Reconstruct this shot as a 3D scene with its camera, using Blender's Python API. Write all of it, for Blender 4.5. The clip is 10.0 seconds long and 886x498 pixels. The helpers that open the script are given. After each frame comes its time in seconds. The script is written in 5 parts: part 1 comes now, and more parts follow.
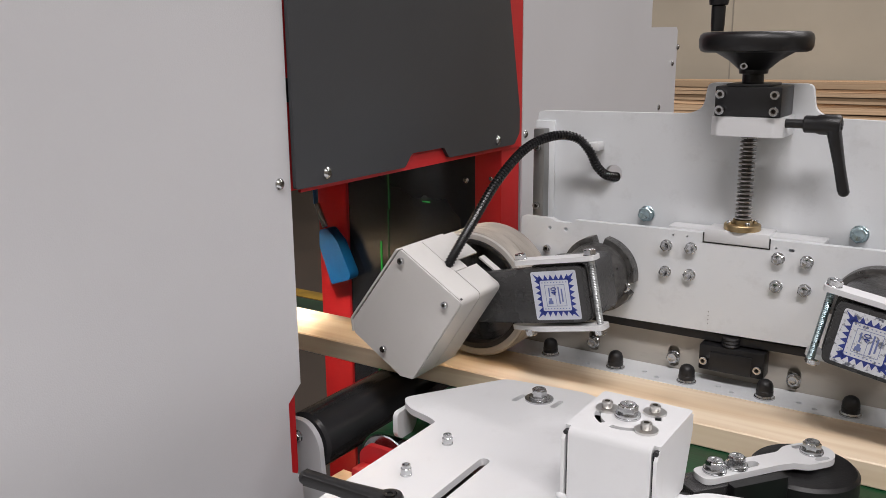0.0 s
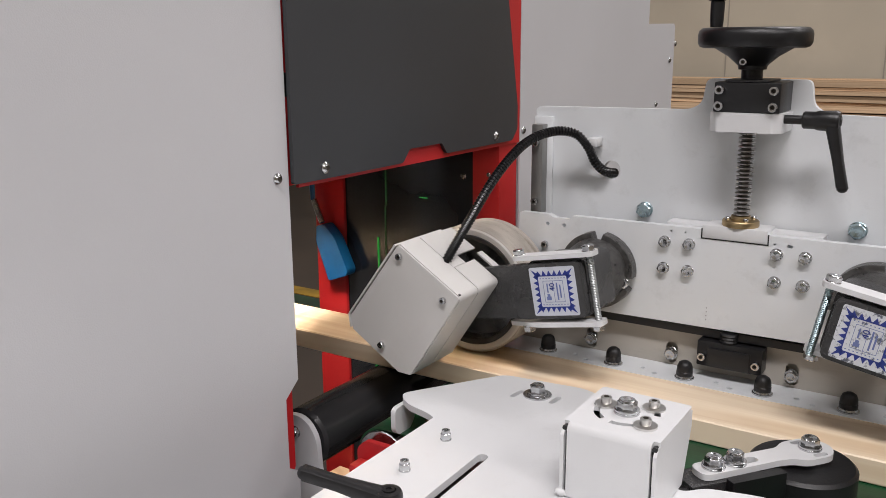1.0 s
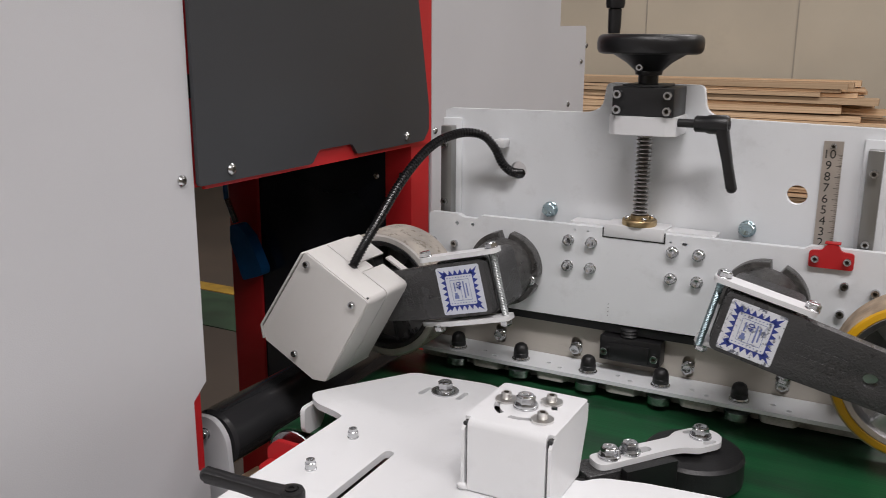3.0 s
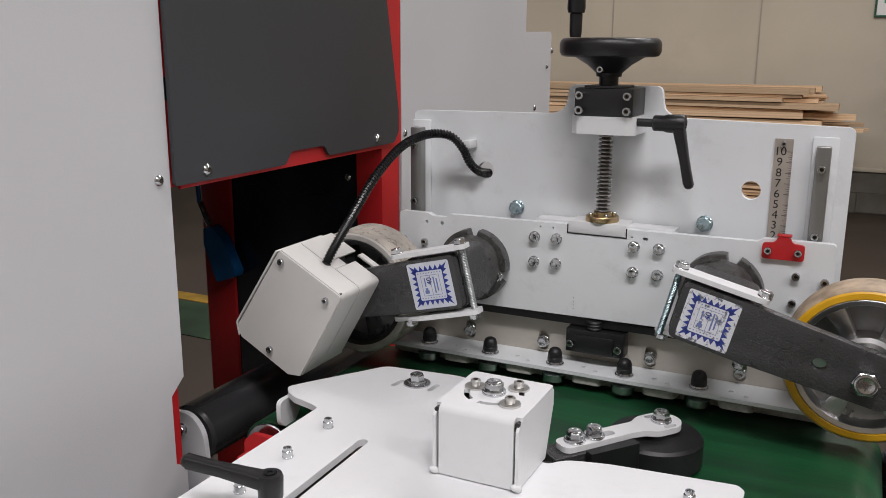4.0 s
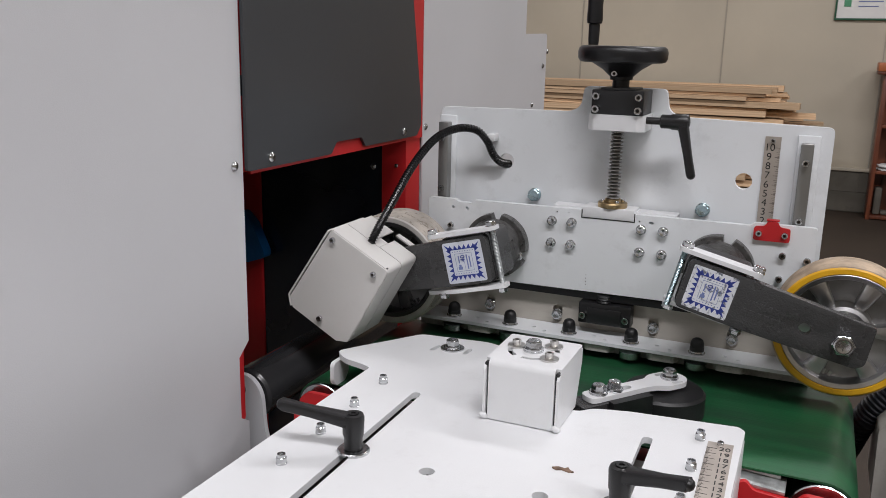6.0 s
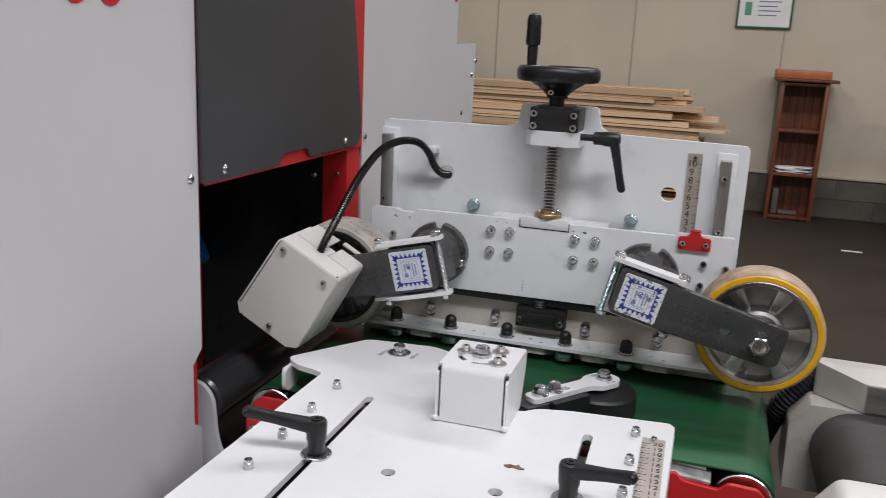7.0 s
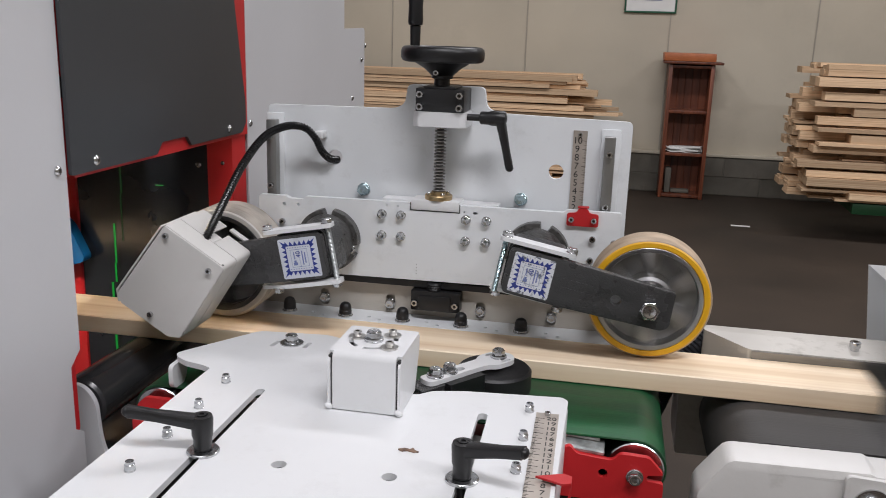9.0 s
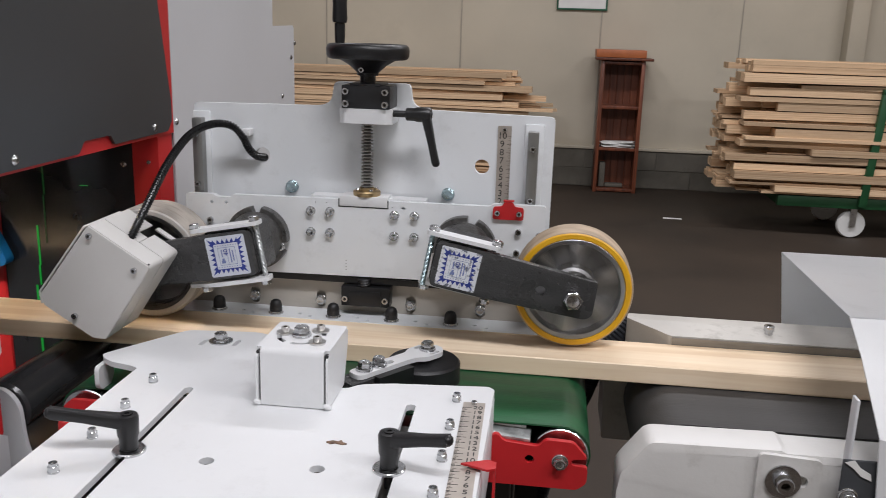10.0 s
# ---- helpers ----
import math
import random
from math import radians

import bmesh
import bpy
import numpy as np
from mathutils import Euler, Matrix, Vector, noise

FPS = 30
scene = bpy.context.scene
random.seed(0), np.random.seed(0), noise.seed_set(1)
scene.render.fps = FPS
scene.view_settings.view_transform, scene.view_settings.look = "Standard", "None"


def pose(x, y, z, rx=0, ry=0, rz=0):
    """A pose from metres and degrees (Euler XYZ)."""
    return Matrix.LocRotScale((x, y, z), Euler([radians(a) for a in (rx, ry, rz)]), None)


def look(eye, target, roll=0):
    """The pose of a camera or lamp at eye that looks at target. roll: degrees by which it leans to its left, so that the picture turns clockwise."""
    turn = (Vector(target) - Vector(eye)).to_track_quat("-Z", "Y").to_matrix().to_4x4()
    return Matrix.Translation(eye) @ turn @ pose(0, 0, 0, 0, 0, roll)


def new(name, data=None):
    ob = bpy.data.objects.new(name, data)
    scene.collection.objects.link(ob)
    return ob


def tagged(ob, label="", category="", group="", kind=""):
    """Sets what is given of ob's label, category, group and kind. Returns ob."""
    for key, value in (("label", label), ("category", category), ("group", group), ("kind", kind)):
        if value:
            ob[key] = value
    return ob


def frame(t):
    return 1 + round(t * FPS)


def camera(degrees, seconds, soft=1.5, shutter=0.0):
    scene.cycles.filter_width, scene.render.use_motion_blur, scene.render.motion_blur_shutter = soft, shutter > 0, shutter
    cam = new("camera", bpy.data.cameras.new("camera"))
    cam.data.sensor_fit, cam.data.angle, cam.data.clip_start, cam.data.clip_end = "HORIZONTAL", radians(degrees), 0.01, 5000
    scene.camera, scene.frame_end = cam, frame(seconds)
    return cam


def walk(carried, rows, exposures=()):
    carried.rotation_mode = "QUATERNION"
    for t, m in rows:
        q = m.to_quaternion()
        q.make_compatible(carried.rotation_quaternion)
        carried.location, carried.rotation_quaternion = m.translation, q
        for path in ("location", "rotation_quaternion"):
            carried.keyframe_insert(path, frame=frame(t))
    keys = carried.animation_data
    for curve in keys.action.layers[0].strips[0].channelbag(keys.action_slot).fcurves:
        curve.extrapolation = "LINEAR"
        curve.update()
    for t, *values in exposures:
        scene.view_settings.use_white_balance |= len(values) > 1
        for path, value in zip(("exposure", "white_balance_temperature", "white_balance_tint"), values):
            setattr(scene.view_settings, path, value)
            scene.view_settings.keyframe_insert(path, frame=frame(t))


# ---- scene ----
cam = camera(54.7, 10.0, soft=0.5, shutter=0.4)
PATH = [
    (0, (0.2674, -0.8108, 1.2447), (-0.2664, 0.0029, 1.0145), -0.54),
    (0.5, (0.2669, -0.8113, 1.2452), (-0.2638, 0.0038, 1.0129), -0.44),
    (1, (0.2642, -0.8109, 1.2426), (-0.2646, 0.0052, 1.0094), -0.37),
    (1.5, (0.2650, -0.8141, 1.2443), (-0.2579, 0.0048, 1.0080), -0.17),
    (2, (0.2681, -0.8128, 1.2485), (-0.2377, 0.0163, 1.0104), 0.10),
    (2.5, (0.2743, -0.8101, 1.2488), (-0.2070, 0.0335, 1.0106), 0.32),
    (3, (0.2864, -0.8115, 1.2496), (-0.1696, 0.0461, 1.0115), 0.35),
    (3.2, (0.2921, -0.8136, 1.2470), (-0.1569, 0.0494, 1.0149), 0.38),
    (4.3, (0.3018, -0.8498, 1.2456), (-0.1207, 0.0267, 1.0142), 0.19),
    (4.5, (0.3033, -0.8589, 1.2491), (-0.1180, 0.0163, 1.0116), 0.13),
    (5, (0.3103, -0.8906, 1.2524), (-0.1178, -0.0192, 1.0127), 0.24),
    (5.2, (0.3125, -0.9072, 1.2510), (-0.1167, -0.0356, 1.0138), 0.38),
    (6.3, (0.2618, -0.9900, 1.2604), (-0.1005, -0.0886, 1.0211), 1.62),
    (6.5, (0.2549, -1.0035, 1.2642), (-0.0904, -0.0966, 1.0229), 1.86),
    (7, (0.2579, -1.0190, 1.2807), (-0.0330, -0.0924, 1.0426), 2.64),
    (7.5, (0.2639, -1.0162, 1.2810), (0.0167, -0.0764, 1.0448), 2.62),
    (8, (0.2658, -1.0110, 1.2763), (0.0462, -0.0651, 1.0374), 2.35),
    (8.5, (0.2693, -1.0065, 1.2729), (0.0651, -0.0578, 1.0313), 2.07),
    (9, (0.2730, -1.0042, 1.2717), (0.0883, -0.0526, 1.0261), 1.80),
    (9.5, (0.2813, -1.0110, 1.2698), (0.1293, -0.0543, 1.0215), 1.71),
    (10, (0.2894, -1.0153, 1.2724), (0.1733, -0.0531, 1.0258), 1.73),
]
walk(cam, [(t, look(eye, target, roll)) for t, eye, target, roll in PATH], exposures=((0.0, -0.09, 6540, 11), (3.0, -0.10, 6560, 11), (4.5, -0.12, 6440, 10), (6.5, -0.12, 6340, 10), (8.5, -0.14, 6280, 10), (10.0, -0.14, 6270, 10)))

# ---------------------------------------------------------------- light
world = bpy.data.worlds.new("hall_air")
scene.world = world
world.use_nodes = True
world.node_tree.nodes["Background"].inputs["Color"].default_value = (0.75, 0.82, 0.95, 1)
world.node_tree.nodes["Background"].inputs["Strength"].default_value = 0.05


def hall_lamp(x, y, z, sx, sy, watts, col=(1.0, 0.963, 0.975)):
    data = bpy.data.lights.new("hall_light", "AREA")
    data.shape, data.size, data.size_y, data.energy, data.color = "RECTANGLE", sx, sy, watts, col
    ob = new("hall_light", data)
    ob.matrix_world = pose(x, y, z)
    return ob


LAMP_Z = 4.6
LAMPS = [(-2.6, -2.1, 106), (1.0, -2.1, 133), (4.4, -2.1, 116), (-2.6, 2.8, 88), (1.0, 2.8, 100), (4.4, 2.8, 90)]
for lx, ly, lw in LAMPS:
    hall_lamp(lx, ly, LAMP_Z - 0.06, 2.2, 0.5, lw)


# ---------------------------------------------------------------- materials
def mat(name, col, rough=0.5, metal=0.0, var=0.08, vscale=8.0, bump=0.0, bscale=300.0, rvar=0.08, coat=0.0, glow=0.0, dirt=None, dscale=14.0, damount=0.5, dlo=0.55, dhi=0.75, stretch=(1, 1, 1)):
    m = bpy.data.materials.new(name)
    m.use_nodes = True
    nt = m.node_tree
    bsdf = nt.nodes["Principled BSDF"]
    L = nt.links.new
    tc = nt.nodes.new("ShaderNodeTexCoord")
    mp = nt.nodes.new("ShaderNodeMapping")
    mp.inputs["Scale"].default_value = stretch
    L(tc.outputs["Object"], mp.inputs["Vector"])
    n1 = nt.nodes.new("ShaderNodeTexNoise")
    n1.inputs["Scale"].default_value, n1.inputs["Detail"].default_value = vscale, 6
    L(mp.outputs[0], n1.inputs["Vector"])
    ramp = nt.nodes.new("ShaderNodeValToRGB")
    lo, hi = [max(0.0, c * (1 - var)) for c in col], [min(1.0, c * (1 + var)) for c in col]
    ramp.color_ramp.elements[0].position, ramp.color_ramp.elements[1].position = 0.35, 0.65
    ramp.color_ramp.elements[0].color, ramp.color_ramp.elements[1].color = (*lo, 1), (*hi, 1)
    L(n1.outputs["Fac"], ramp.inputs["Fac"])
    out = ramp.outputs["Color"]
    if dirt:
        n2 = nt.nodes.new("ShaderNodeTexNoise")
        n2.inputs["Scale"].default_value, n2.inputs["Detail"].default_value, n2.inputs["Roughness"].default_value = dscale, 9, 0.7
        L(mp.outputs[0], n2.inputs["Vector"])
        r2 = nt.nodes.new("ShaderNodeValToRGB")
        r2.color_ramp.elements[0].position, r2.color_ramp.elements[1].position = dlo, dhi
        L(n2.outputs["Fac"], r2.inputs["Fac"])
        mul = nt.nodes.new("ShaderNodeMath")
        mul.operation = "MULTIPLY"
        mul.inputs[1].default_value = damount
        L(r2.outputs["Color"], mul.inputs[0])
        mix = nt.nodes.new("ShaderNodeMixRGB")
        mix.inputs["Color2"].default_value = (*dirt, 1)
        L(mul.outputs[0], mix.inputs["Fac"])
        L(out, mix.inputs["Color1"])
        out = mix.outputs["Color"]
    L(out, bsdf.inputs["Base Color"])
    n3 = nt.nodes.new("ShaderNodeTexNoise")
    n3.inputs["Scale"].default_value, n3.inputs["Detail"].default_value = bscale, 3
    L(mp.outputs[0], n3.inputs["Vector"])
    mr = nt.nodes.new("ShaderNodeMapRange")
    mr.inputs["To Min"].default_value, mr.inputs["To Max"].default_value = max(0.02, rough - rvar), min(1.0, rough + rvar)
    L(n1.outputs["Fac"], mr.inputs["Value"])
    L(mr.outputs[0], bsdf.inputs["Roughness"])
    bsdf.inputs["Metallic"].default_value = metal
    bsdf.inputs["Coat Weight"].default_value = coat
    if bump:
        bp = nt.nodes.new("ShaderNodeBump")
        bp.inputs["Strength"].default_value, bp.inputs["Distance"].default_value = bump, 0.001
        L(n3.outputs["Fac"], bp.inputs["Height"])
        L(bp.outputs[0], bsdf.inputs["Normal"])
    if glow:
        bsdf.inputs["Emission Color"].default_value, bsdf.inputs["Emission Strength"].default_value = (*col, 1), glow
    return m


def wood(name, col, dark, along="X", scale=1.0, rough=0.55, knots=False, spread=(0.72, 1.12)):
    """Sawn pine: grain drawn out along one axis, lighter and darker by the piece."""
    m = bpy.data.materials.new(name)
    m.use_nodes = True
    nt, L = m.node_tree, m.node_tree.links.new
    bsdf = nt.nodes["Principled BSDF"]
    tc, mp = nt.nodes.new("ShaderNodeTexCoord"), nt.nodes.new("ShaderNodeMapping")
    mp.inputs["Scale"].default_value = (1.2 * scale, 26 * scale, 26 * scale) if along == "X" else (26 * scale, 26 * scale, 1.2 * scale)
    L(tc.outputs["Object"], mp.inputs["Vector"])
    oi = nt.nodes.new("ShaderNodeObjectInfo")
    add = nt.nodes.new("ShaderNodeVectorMath")
    add.operation = "ADD"
    sc = nt.nodes.new("ShaderNodeMath")
    sc.operation, sc.inputs[1].default_value = "MULTIPLY", 40.0
    L(oi.outputs["Random"], sc.inputs[0])
    L(mp.outputs[0], add.inputs[0])
    L(sc.outputs[0], add.inputs[1])
    n1 = nt.nodes.new("ShaderNodeTexNoise")
    n1.inputs["Scale"].default_value, n1.inputs["Detail"].default_value, n1.inputs["Distortion"].default_value = 1.3, 8, 0.6
    L(add.outputs[0], n1.inputs["Vector"])
    ramp = nt.nodes.new("ShaderNodeValToRGB")
    ramp.color_ramp.elements[0].position, ramp.color_ramp.elements[1].position = 0.3, 0.62
    ramp.color_ramp.elements[0].color, ramp.color_ramp.elements[1].color = (*dark, 1), (*col, 1)
    L(n1.outputs["Fac"], ramp.inputs["Fac"])
    hsv = nt.nodes.new("ShaderNodeHueSaturation")
    mr = nt.nodes.new("ShaderNodeMapRange")
    mr.inputs["To Min"].default_value, mr.inputs["To Max"].default_value = spread
    L(oi.outputs["Random"], mr.inputs["Value"])
    L(mr.outputs[0], hsv.inputs["Value"])
    L(ramp.outputs["Color"], hsv.inputs["Color"])
    out = hsv.outputs["Color"]
    if knots:
        n2 = nt.nodes.new("ShaderNodeTexNoise")
        mp2 = nt.nodes.new("ShaderNodeMapping")
        mp2.inputs["Scale"].default_value = (5, 9, 9)
        L(tc.outputs["Object"], mp2.inputs["Vector"])
        L(mp2.outputs[0], n2.inputs["Vector"])
        n2.inputs["Scale"].default_value, n2.inputs["Detail"].default_value = 1.2, 2
        r2 = nt.nodes.new("ShaderNodeValToRGB")
        r2.color_ramp.elements[0].position, r2.color_ramp.elements[1].position = 0.66, 0.76
        L(n2.outputs["Fac"], r2.inputs["Fac"])
        mix = nt.nodes.new("ShaderNodeMixRGB")
        mix.inputs["Color2"].default_value = (*[c * 0.62 for c in dark], 1)
        L(r2.outputs["Color"], mix.inputs["Fac"])
        L(out, mix.inputs["Color1"])
        out = mix.outputs["Color"]
    L(out, bsdf.inputs["Base Color"])
    bsdf.inputs["Roughness"].default_value = rough
    bp = nt.nodes.new("ShaderNodeBump")
    bp.inputs["Strength"].default_value, bp.inputs["Distance"].default_value = 0.25, 0.0006
    L(n1.outputs["Fac"], bp.inputs["Height"])
    L(bp.outputs[0], bsdf.inputs["Normal"])
    return m


M_GREY = mat("grey_powder_coat", (0.61, 0.615, 0.635), 0.42, var=0.03, vscale=3, bump=0.12, bscale=900)
M_WHITE = mat("white_powder_coat", (0.735, 0.745, 0.755), 0.36, var=0.03, vscale=6, bump=0.10, bscale=700, dirt=(0.42, 0.41, 0.39), dscale=22, damount=0.18)
M_PLATE = mat("pale_plate_paint", (0.775, 0.80, 0.82), 0.34, var=0.03, vscale=6, bump=0.10, bscale=700, dirt=(0.38, 0.38, 0.37), dscale=26, damount=0.24)
M_GUARD = mat("pale_grey_guard_paint", (0.615, 0.605, 0.585), 0.36, var=0.03, vscale=8, bump=0.10, bscale=700, dirt=(0.40, 0.38, 0.35), dscale=20, damount=0.2)
M_OLDWHITE = mat("chipped_white_paint", (0.50, 0.480, 0.440), 0.45, var=0.10, vscale=9, bump=0.2, bscale=250, dirt=(0.16, 0.14, 0.11), dscale=18, damount=0.65)
M_COVER = mat("worn_white_cover_paint", (0.655, 0.645, 0.625), 0.42, var=0.05, vscale=9, bump=0.15, bscale=300, dirt=(0.25, 0.23, 0.20), dscale=22, damount=0.4, dlo=0.60, dhi=0.80)
M_RED = mat("red_powder_coat", (0.52, 0.018, 0.022), 0.40, var=0.10, vscale=7, bump=0.12, bscale=800)
M_DARKPANEL = mat("anthracite_panel", (0.050, 0.053, 0.058), 0.40, var=0.06, vscale=4, bump=0.12, bscale=1200)
M_GLOSSBLACK = mat("black_acrylic", (0.015, 0.018, 0.025), 0.24, var=0.2, vscale=5, rvar=0.05)
M_BLACKPL = mat("black_plastic", (0.010, 0.010, 0.011), 0.38, var=0.15, vscale=30, bump=0.2, bscale=900)
M_RUBBER = mat("black_rubber", (0.012, 0.012, 0.013), 0.45, var=0.25, vscale=40, bump=0.2, bscale=600)
M_ROLLER = mat("black_roller_sleeve", (0.028, 0.028, 0.030), 0.22, var=0.2, vscale=25, bump=0.10, bscale=200, stretch=(1, 0.12, 1))
M_STEEL = mat("turned_steel", (0.62, 0.61, 0.59), 0.30, metal=1.0, var=0.12, vscale=60, bump=0.08, bscale=900)
M_ZINC = mat("zinc_plated_steel", (0.58, 0.59, 0.60), 0.22, metal=1.0, var=0.14, vscale=120, bump=0.06, bscale=900)
M_ZINCBLUE = mat("blue_passivated_zinc", (0.46, 0.58, 0.62), 0.28, metal=1.0, var=0.16, vscale=90)
M_SCREW = mat("oiled_screw_steel", (0.52, 0.51, 0.50), 0.30, metal=0.95, var=0.15, vscale=80)
M_GALV = mat("dull_galvanised_steel", (0.46, 0.48, 0.48), 0.42, metal=0.6, var=0.3, vscale=70, dirt=(0.2, 0.2, 0.19), dscale=60, damount=0.6)
M_RAIL = mat("ground_steel_rail", (0.31, 0.31, 0.30), 0.38, metal=0.8, var=0.15, vscale=30, stretch=(1, 1, 0.1))
# dark steel for sockets and threads: painted shade, with grease on the threads
M_GREASESHADE = mat("grease_and_shade_steel", (0.085, 0.075, 0.062), 0.45, metal=0.4, var=0.2, vscale=200)
M_BRASS = mat("brass", (0.46, 0.345, 0.19), 0.42, metal=1.0, var=0.12, vscale=60)
M_CAST = mat("grey_hammer_casting", (0.062, 0.062, 0.063), 0.28, metal=0.3, var=0.08, vscale=30, bump=0.8, bscale=620)
M_IRON = mat("bare_cast_iron", (0.135, 0.133, 0.130), 0.30, metal=0.75, var=0.2, vscale=150, bump=1.0, bscale=420)
M_FENCE = mat("milled_steel_fence", (0.50, 0.47, 0.42), 0.42, metal=0.2, var=0.14, vscale=18, dirt=(0.16, 0.14, 0.11), dscale=25, damount=0.5, stretch=(0.25, 1, 1))
M_LUG = mat("greasy_pale_lug", (0.46, 0.45, 0.42), 0.40, var=0.2, vscale=60, dirt=(0.16, 0.15, 0.13), dscale=70, damount=0.6, dlo=0.45, dhi=0.65)
M_BELT = mat("green_conveyor_belt", (0.009, 0.090, 0.031), 0.42, var=0.40, vscale=26, bump=0.15, bscale=500, dirt=(0.017, 0.024, 0.021), dscale=9, damount=0.95, dlo=0.46, dhi=0.62, stretch=(0.10, 1, 1))
M_GREYBELT = mat("dark_grey_belt", (0.040, 0.038, 0.037), 0.6, var=0.25, vscale=24, bump=0.2, bscale=500, stretch=(0.05, 1, 1))
M_TYRE = mat("worn_polyurethane_tread", (0.43, 0.33, 0.23), 0.6, var=0.25, vscale=60, bump=0.4, bscale=350, dirt=(0.55, 0.50, 0.44), dscale=90, damount=0.6)
M_YELLOW = mat("yellow_polyurethane", (0.78, 0.42, 0.015), 0.38, var=0.08, vscale=30)
M_GREYTREAD = mat("grey_worn_tread", (0.47, 0.43, 0.38), 0.62, var=0.22, vscale=35, bump=0.6, bscale=260, dirt=(0.17, 0.14, 0.105), dscale=110, dlo=0.53, dhi=0.62, damount=0.8)
M_PALEFLANK = mat("pale_tyre_edge", (0.56, 0.54, 0.51), 0.5, var=0.15, vscale=45, bump=0.2, bscale=300)
M_HOSE = mat("glossy_black_conduit", (0.008, 0.008, 0.009), 0.24, var=0.15, vscale=30)
M_ALU = mat("cast_aluminium", (0.58, 0.58, 0.585), 0.34, metal=1.0, var=0.16, vscale=40, bump=0.1, bscale=300)
M_DARKALU = mat("dark_cast_web", (0.36, 0.36, 0.36), 0.38, metal=0.8, var=0.22, vscale=40, bump=0.2, bscale=300)
M_STICKER = mat("white_sticker", (0.62, 0.65, 0.72), 0.30, var=0.04, vscale=60)
M_STICKERWORN = mat("scuffed_sticker", (0.72, 0.74, 0.78), 0.35, var=0.05, vscale=20, dirt=(0.05, 0.06, 0.10), dscale=150, damount=0.9, dlo=0.53, dhi=0.60)
M_BLUEINK = mat("blue_print", (0.020, 0.040, 0.26), 0.35, var=0.1, vscale=40)
M_PALEINK = mat("pale_blue_print", (0.15, 0.19, 0.40), 0.35, var=0.1, vscale=40)
M_BLACKINK = mat("black_print", (0.015, 0.015, 0.015), 0.5)
M_RULER = mat("brushed_ruler_steel", (0.50, 0.45, 0.40), 0.36, metal=0.5, var=0.08, vscale=40, stretch=(1, 1, 0.15))
M_REDINK = mat("red_print", (0.45, 0.06, 0.03), 0.5)
M_BLUE = mat("blue_plastic", (0.006, 0.115, 0.33), 0.42, var=0.12, vscale=25)
M_FLOOR = mat("stained_dark_floor", (0.033, 0.0225, 0.0150), 0.70, var=0.30, vscale=1.3, bump=0.3, bscale=60, dirt=(0.066, 0.050, 0.038), dscale=3.5, damount=0.25)
M_WALL = mat("cream_wall_panel", (0.515, 0.465, 0.372), 0.6, var=0.06, vscale=1.2, bump=0.1, bscale=80, dirt=(0.40, 0.365, 0.29), dscale=1.6, damount=0.4)
M_CONC = mat("grey_block_plinth", (0.115, 0.105, 0.086), 0.85, var=0.30, vscale=3, bump=0.7, bscale=60, dirt=(0.055, 0.050, 0.043), dscale=4, damount=0.75)
M_JOINT = mat("wall_joint", (0.36, 0.33, 0.28), 0.7)
M_CEIL = mat("pale_ceiling", (0.62, 0.61, 0.58), 0.8, var=0.05, vscale=1)
M_CABINET = wood("red_brown_stained_wood", (0.20, 0.060, 0.028), (0.085, 0.024, 0.013), along="Z", scale=0.8, rough=0.4)
M_PINE = wood("fresh_planed_pine", (0.95, 0.79, 0.59), (0.76, 0.57, 0.37), scale=1.6, rough=0.45, knots=True, spread=(1.0, 1.06))
M_LUMBER = wood("sawn_pine_lumber", (0.80, 0.585, 0.375), (0.50, 0.31, 0.17), scale=0.5, rough=0.7, spread=(0.66, 1.16))
M_GREENCART = mat("green_cart_paint", (0.012, 0.075, 0.025), 0.5, var=0.15, vscale=8)
M_PAPER = mat("white_paper", (0.75, 0.75, 0.73), 0.7, var=0.03, vscale=10)
M_GREENFRAME = mat("dark_green_frame", (0.02, 0.10, 0.055), 0.5)
M_FLOORYELLOW = mat("yellow_floor_paint", (0.24, 0.14, 0.012), 0.6, var=0.4, vscale=6)
M_FLOORGREEN = mat("green_floor_paint", (0.010, 0.030, 0.012), 0.6, var=0.4, vscale=6)
M_LASER = mat("green_laser_glow", (0.02, 1.0, 0.10), 0.5, glow=0.24)
M_LASERDIM = mat("faint_green_laser_glow", (0.02, 1.0, 0.14), 0.5, glow=0.022)
for m in (M_LASER, M_LASERDIM):
    base = m.node_tree.nodes["Principled BSDF"].inputs["Base Color"]
    for link in list(base.links):
        m.node_tree.links.remove(link)
    base.default_value = (0.004, 0.01, 0.005, 1)
M_DARKPANEL.node_tree.nodes["Principled BSDF"].inputs["Specular IOR Level"].default_value = 0.35
M_GLOSSBLACK.node_tree.nodes["Principled BSDF"].inputs["Specular IOR Level"].default_value = 0.6
M_SCANLIGHT = mat("scanner_lamp_glow", (1.0, 0.74, 0.48), 0.5, glow=16.0)
M_SCANLINE = mat("scanner_line_glow", (1.0, 0.90, 0.76), 0.5, glow=4200.0)
M_SIDELIGHT = mat("side_lamp_glow", (1.0, 0.72, 0.45), 0.5, glow=170.0)
M_TUBE = mat("lit_tube", (1.0, 0.98, 0.975), 0.5, glow=6.0)
M_NAVYHOSE = mat("navy_black_hose", (0.006, 0.008, 0.015), 0.5, var=0.1, vscale=20)
M_LEAF = mat("brown_wood_chip", (0.17, 0.105, 0.07), 0.7, var=0.45, vscale=200)


